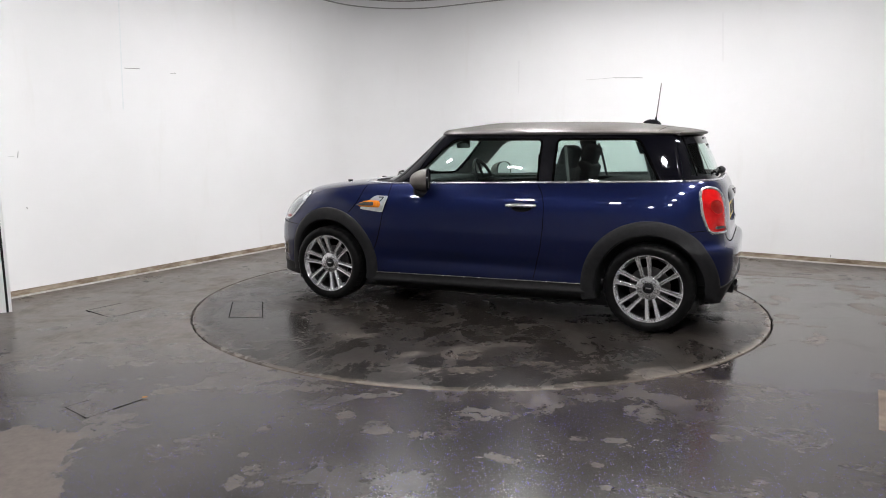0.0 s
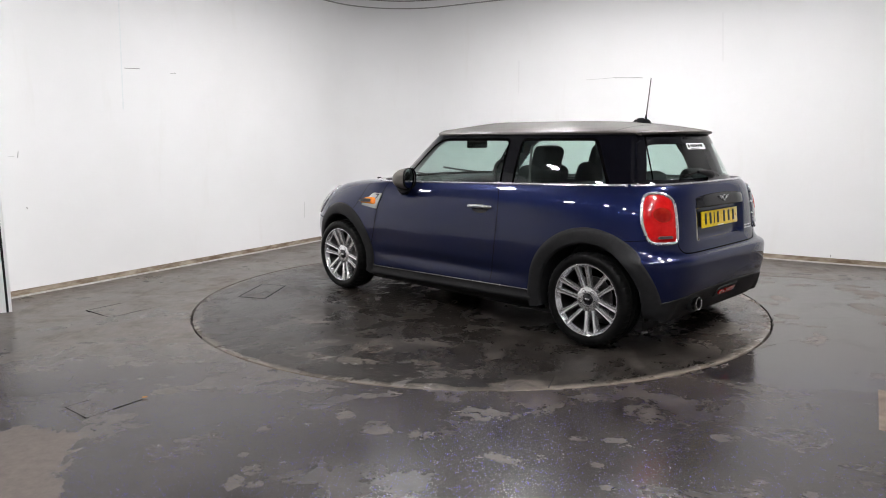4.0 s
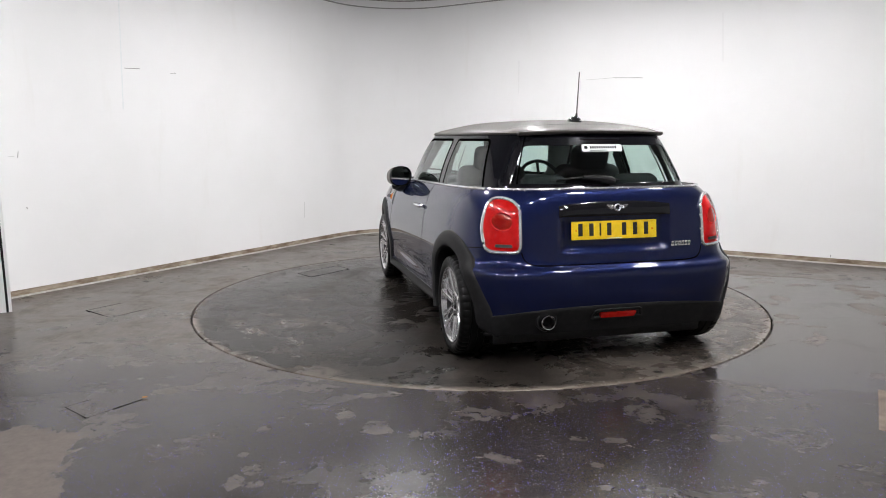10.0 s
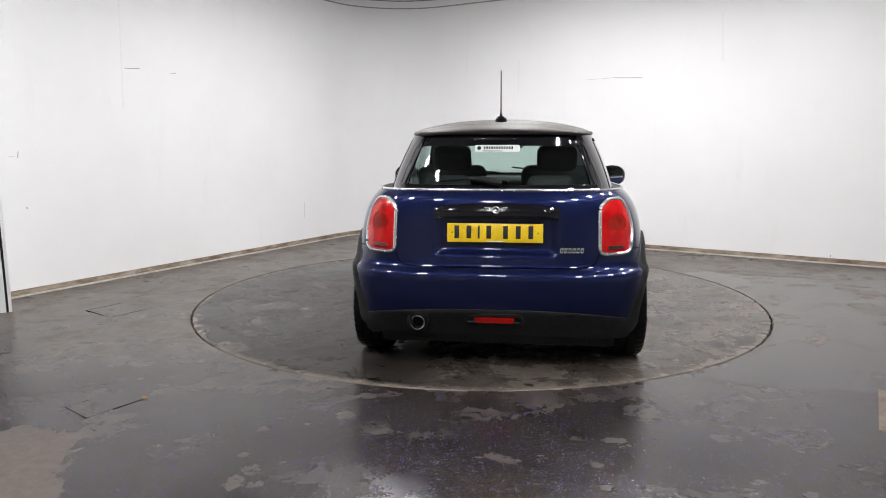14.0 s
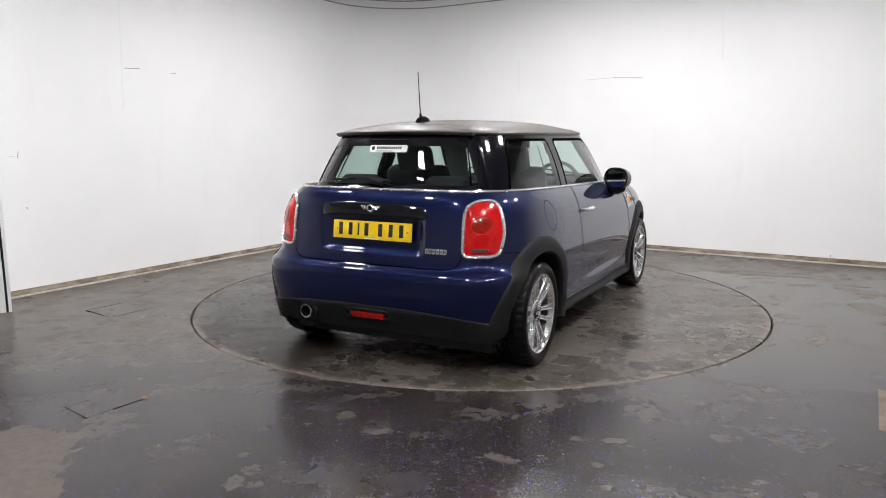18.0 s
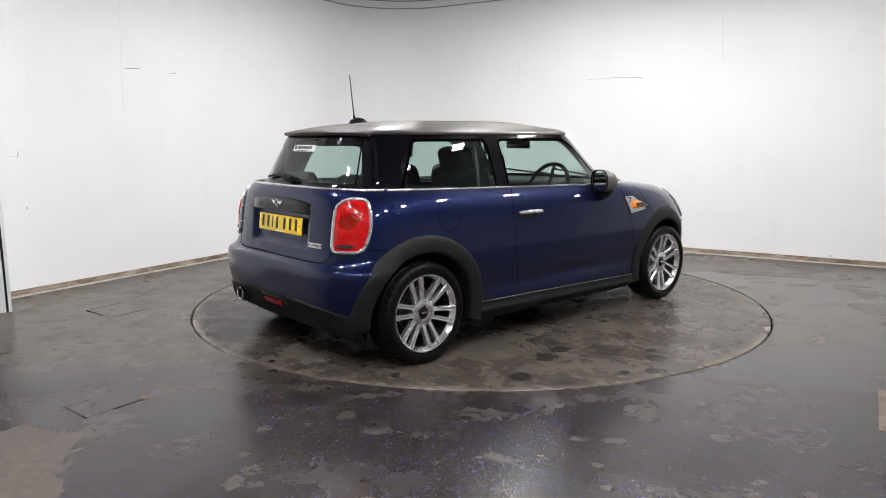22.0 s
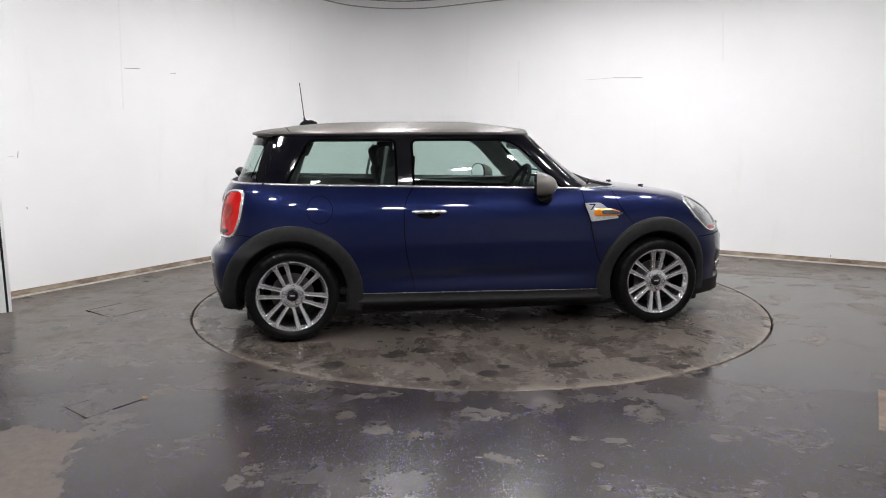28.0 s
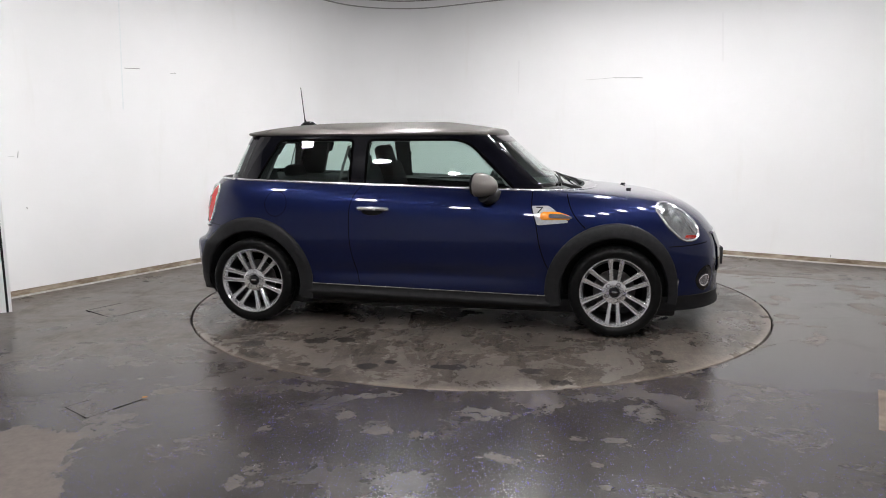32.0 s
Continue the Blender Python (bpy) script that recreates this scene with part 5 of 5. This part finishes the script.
    mesh_part("fuel_flap", v, f, GAP, car, "round fuel flap outline")


def build_top(car):
    base = mesh_part("aerial_base", *grid([[(-1.11 + 0.072 * r * math.cos(q), .042 * r * math.sin(q), 1.386 + .042 * max(1 - r ** 2.2, 0) ** .6 - .004) for q in (2 * math.pi * k / 28 for k in range(28))] for r in (1.0, .99, .93, .82, .66, .45, .25, .06)], True), BLACK_GLOSS, car, "black aerial base")
    mesh_part("aerial_foot", *tube([(-1.137, 0, 1.404), (-1.143, 0, 1.440)], [.012, .006], 8), PLASTIC, base)
    mesh_part("aerial", *tube([(-1.143, 0, 1.44), (-1.156, 0, 1.56), (-1.169, 0, 1.687)], [.0042, .0035, .003], 6), DARK_METAL, car, "thin upright aerial")
    for y0, y1 in ((.10, .55), (-.48, -.02)):
        w = new("front_wiper")
        w.parent = car
        pts = [(cabin_front(y, .972 + .012 * k) + .022, y, .972 + .012 * k) for k, y in enumerate(np.linspace(y0, y1, 6))]
        mesh_part("wiper_blade", *tube(pts, .008, 6), RUBBER, w)
        mesh_part("wiper_arm", *tube([(1.02, y0 - .04, .945), (cabin_front(y0, .97) + .06, y0, .975), pts[2]], [.014, .010, .008], 8), PLASTIC, w)
    for y in (.30, -.30):
        z = .925
        x = body_front(y, z)
        part("washer_jet", box_bm((.035, .025, .012), .004, (x - .02, y, z + .008)), PLASTIC, car)
    part("front_plate_holder", box_bm((.02, .53, .12), .006, (2.0, 0, .47)), INK, car, "black front plate holder")
    rows = []
    for k in range(31):
        y = -.46 + .92 * k / 30
        rows.append([(body_front(y, z) + l, y, z) for z, l in ((.66, -.004), (.655, .008), (.56, .012), (.44, .012), (.40, .008), (.395, -.004))])
    gr = mesh_part("grille", *grid(rows), BLACK_GLOSS, car, "black front grille with a chrome surround")
    pts = [(body_front(y, .66) + .006, y, .66) for y in np.linspace(-.47, .47, 24)]
    mesh_part("grille_strip", *tube(pts, .010, 8), CHROME, gr)


def build_lamps_and_trim(car):
    build_rear(car)
    build_sides(car)
    build_top(car)


car = build_car()


# ---- the floor's covers, marks and the wall's joints ----
def cover(name, corners, mat, label, edges, parent=None, z=0.0):
    """An access cover let into the floor; edges: (side, from, to, width) of its open joints."""
    lp = even(corners, 40)
    place = lambda d: (lambda x, y: (x, y, z + d))
    top = mesh_part(name, *slab(lp, place(.0014), place(.0003), 3), mat, parent, smooth=False)
    if parent is None:
        tagged(top, label, "floor cover")
    else:
        top["label"] = label
    for k, a, b, w in edges:
        p, q = Vector(corners[k]), Vector(corners[(k + 1) % 4])
        mesh_part("joint", *strip([p.lerp(q, a + (b - a) * i / 4) for i in range(5)], place(.0020), w), GAP, top)
    return top


cover("access_cover", [(-2.004, -2.529), (-1.826, -2.658), (-1.672, -2.405), (-1.842, -2.290)], FLOOR, "square access cover set in the dark floor",
      [(0, 0.0, 1.0, .005), (3, .55, 1.0, .004), (1, .45, 1.0, .007)])
cover("access_cover", [(-2.97, -.60), (-2.68, -.80), (-2.45, -.42), (-2.74, -.22)], FLOOR, "square access cover in the dark floor near the wall",
      [(0, 0.0, .75, .013), (3, .35, 1.0, .010), (1, .3, .6, .009)])
cover("turntable_cover", [(1.391, 1.386), (1.174, 1.274), (1.486, .878), (1.707, .974)], DISC, "square cover in the turntable",
      [(k, 0.0, 1.0, .006) for k in range(4)], table)

# radial seam of a cover plate at the turntable's rim
mesh_part("joint", *grid([[(-1.650, 1.170, .0012), (-1.643, 1.167, .0012)], [(-1.745, 1.352, .0012), (-1.735, 1.352, .0012)]]), SEAL, table, "dark open seam at the rim")

cover("drain_cover", [(2.078, -2.125), (1.795, -2.652), (2.12, -2.86), (2.42, -2.34)], RUST, "rusty brown drain cover in the dark floor",
      [])
tagged(part("rubber_mat", box_bm((.26, .30, .02), .005, (-2.545, -2.45, .01), Matrix.Rotation(radians(35), 4, "Z")), RUBBER), "small black rubber mat on the floor", "mat")
tagged(part("floor_chip", box_bm((.026, .011, .006), .003, (-1.668, -2.395, .0085), Matrix.Rotation(radians(20), 4, "Z")), AMBER_CHIP), "small orange-brown chip lying on the access cover", "debris")


def wall_line(name, label, side, a, b, w, mat, lift=.0015):
    """A thin joint or scratch on one of the white walls, between (along, height) points."""
    (s0, z0), (s1, z1) = a, b
    t = Vector((s1 - s0, z1 - z0)).normalized()
    n = Vector((-t.y, t.x)) * w / 2
    pts = [(s0 - n.x, z0 - n.y), (s1 - n.x, z1 - n.y), (s1 + n.x, z1 + n.y), (s0 + n.x, z0 + n.y)]
    verts = [(rm(s, lift, z) if side == "u" else rm(lift, s, z)) for s, z in pts]
    back = [(rm(s, 0, z) if side == "u" else rm(0, s, z)) for s, z in pts]
    faces = [(0, 1, 2, 3)] + [(i, 4 + i, 4 + (i + 1) % 4, (i + 1) % 4) for i in range(4)]
    ob = mesh_part(name, verts + back, faces, mat, smooth=False)
    return tagged(ob, label, "wall mark", kind="structure")


wall_line("wall_joint", "filled vertical board joint in the white wall", "u", (4.046, 1.560), (4.000, 2.96), .012, STICKER)
wall_line("wall_scratch", "short dark scratch on the white wall", "u", (4.005, 1.936), (3.845, 1.943), .006, LINING)
wall_line("wall_scratch", "short faint scratch on the white wall", "u", (3.503, 1.926), (3.436, 1.931), .005, LINING)
wall_line("wall_scratch", "short faint scratch low on the white wall", "u", (1.662, .319), (1.653, .515), .005, FAINT)
wall_line("wall_scratch", "small grey nick in the white wall by the entrance", "u", (5.030, 1.195), (5.040, 1.141), .005, LINING)
wall_line("wall_scratch", "short level grey scratch on the white wall by the entrance", "u", (5.110, 1.156), (5.065, 1.155), .004, FAINT)
wall_line("wall_scratch", "tiny dark chip in the white wall by the entrance", "u", (5.004, .735), (4.998, .718), .008, LINING)
wall_line("wall_scratch", "small dark nick above the skirting", "v", (5.653, .088), (5.655, .064), .006, LINING)
wall_line("wall_joint", "thin level hairline crack in the white wall", "v", (2.973, 1.957), (3.301, 1.968), .005, FAINT)
wall_line("wall_joint", "thin level hairline crack in the white wall", "v", (3.301, 1.968), (3.642, 1.953), .006, LINING)
wall_line("wall_joint", "faint upright hairline crack in the white wall", "v", (2.104, 1.841), (2.099, 2.22), .004, FAINT)
wall_line("wall_joint", "faint upright board joint in the white wall", "v", (4.498, 2.085), (4.471, 2.585), .004, FAINT)

# dark seal on the end wall beside the entrance
edge = mesh_part("door_seal", *grid([[rm(5.443 + .895 * a + .002, .487 - .446 * a + .004, z) for a in (.022, .038)] for z in (0.0, ROOM_H)]), SEAL)
tagged(edge, "black seal strip on the white end wall", "door seal", kind="structure")


def motions():
    """The turntable carries the car round at an even pace."""
    rows_disc, rows_car = [], []
    for t in range(33):
        q = TURN_START + TURN_RATE * t
        spin = pose(0, 0, 0, 0, 0, q)
        rows_disc.append((float(t), spin))
        rows_car.append((float(t), spin @ pose(-0.2023, -0.2446, 0.001)))
    walk(table, rows_disc)
    walk(car, rows_car)


motions()
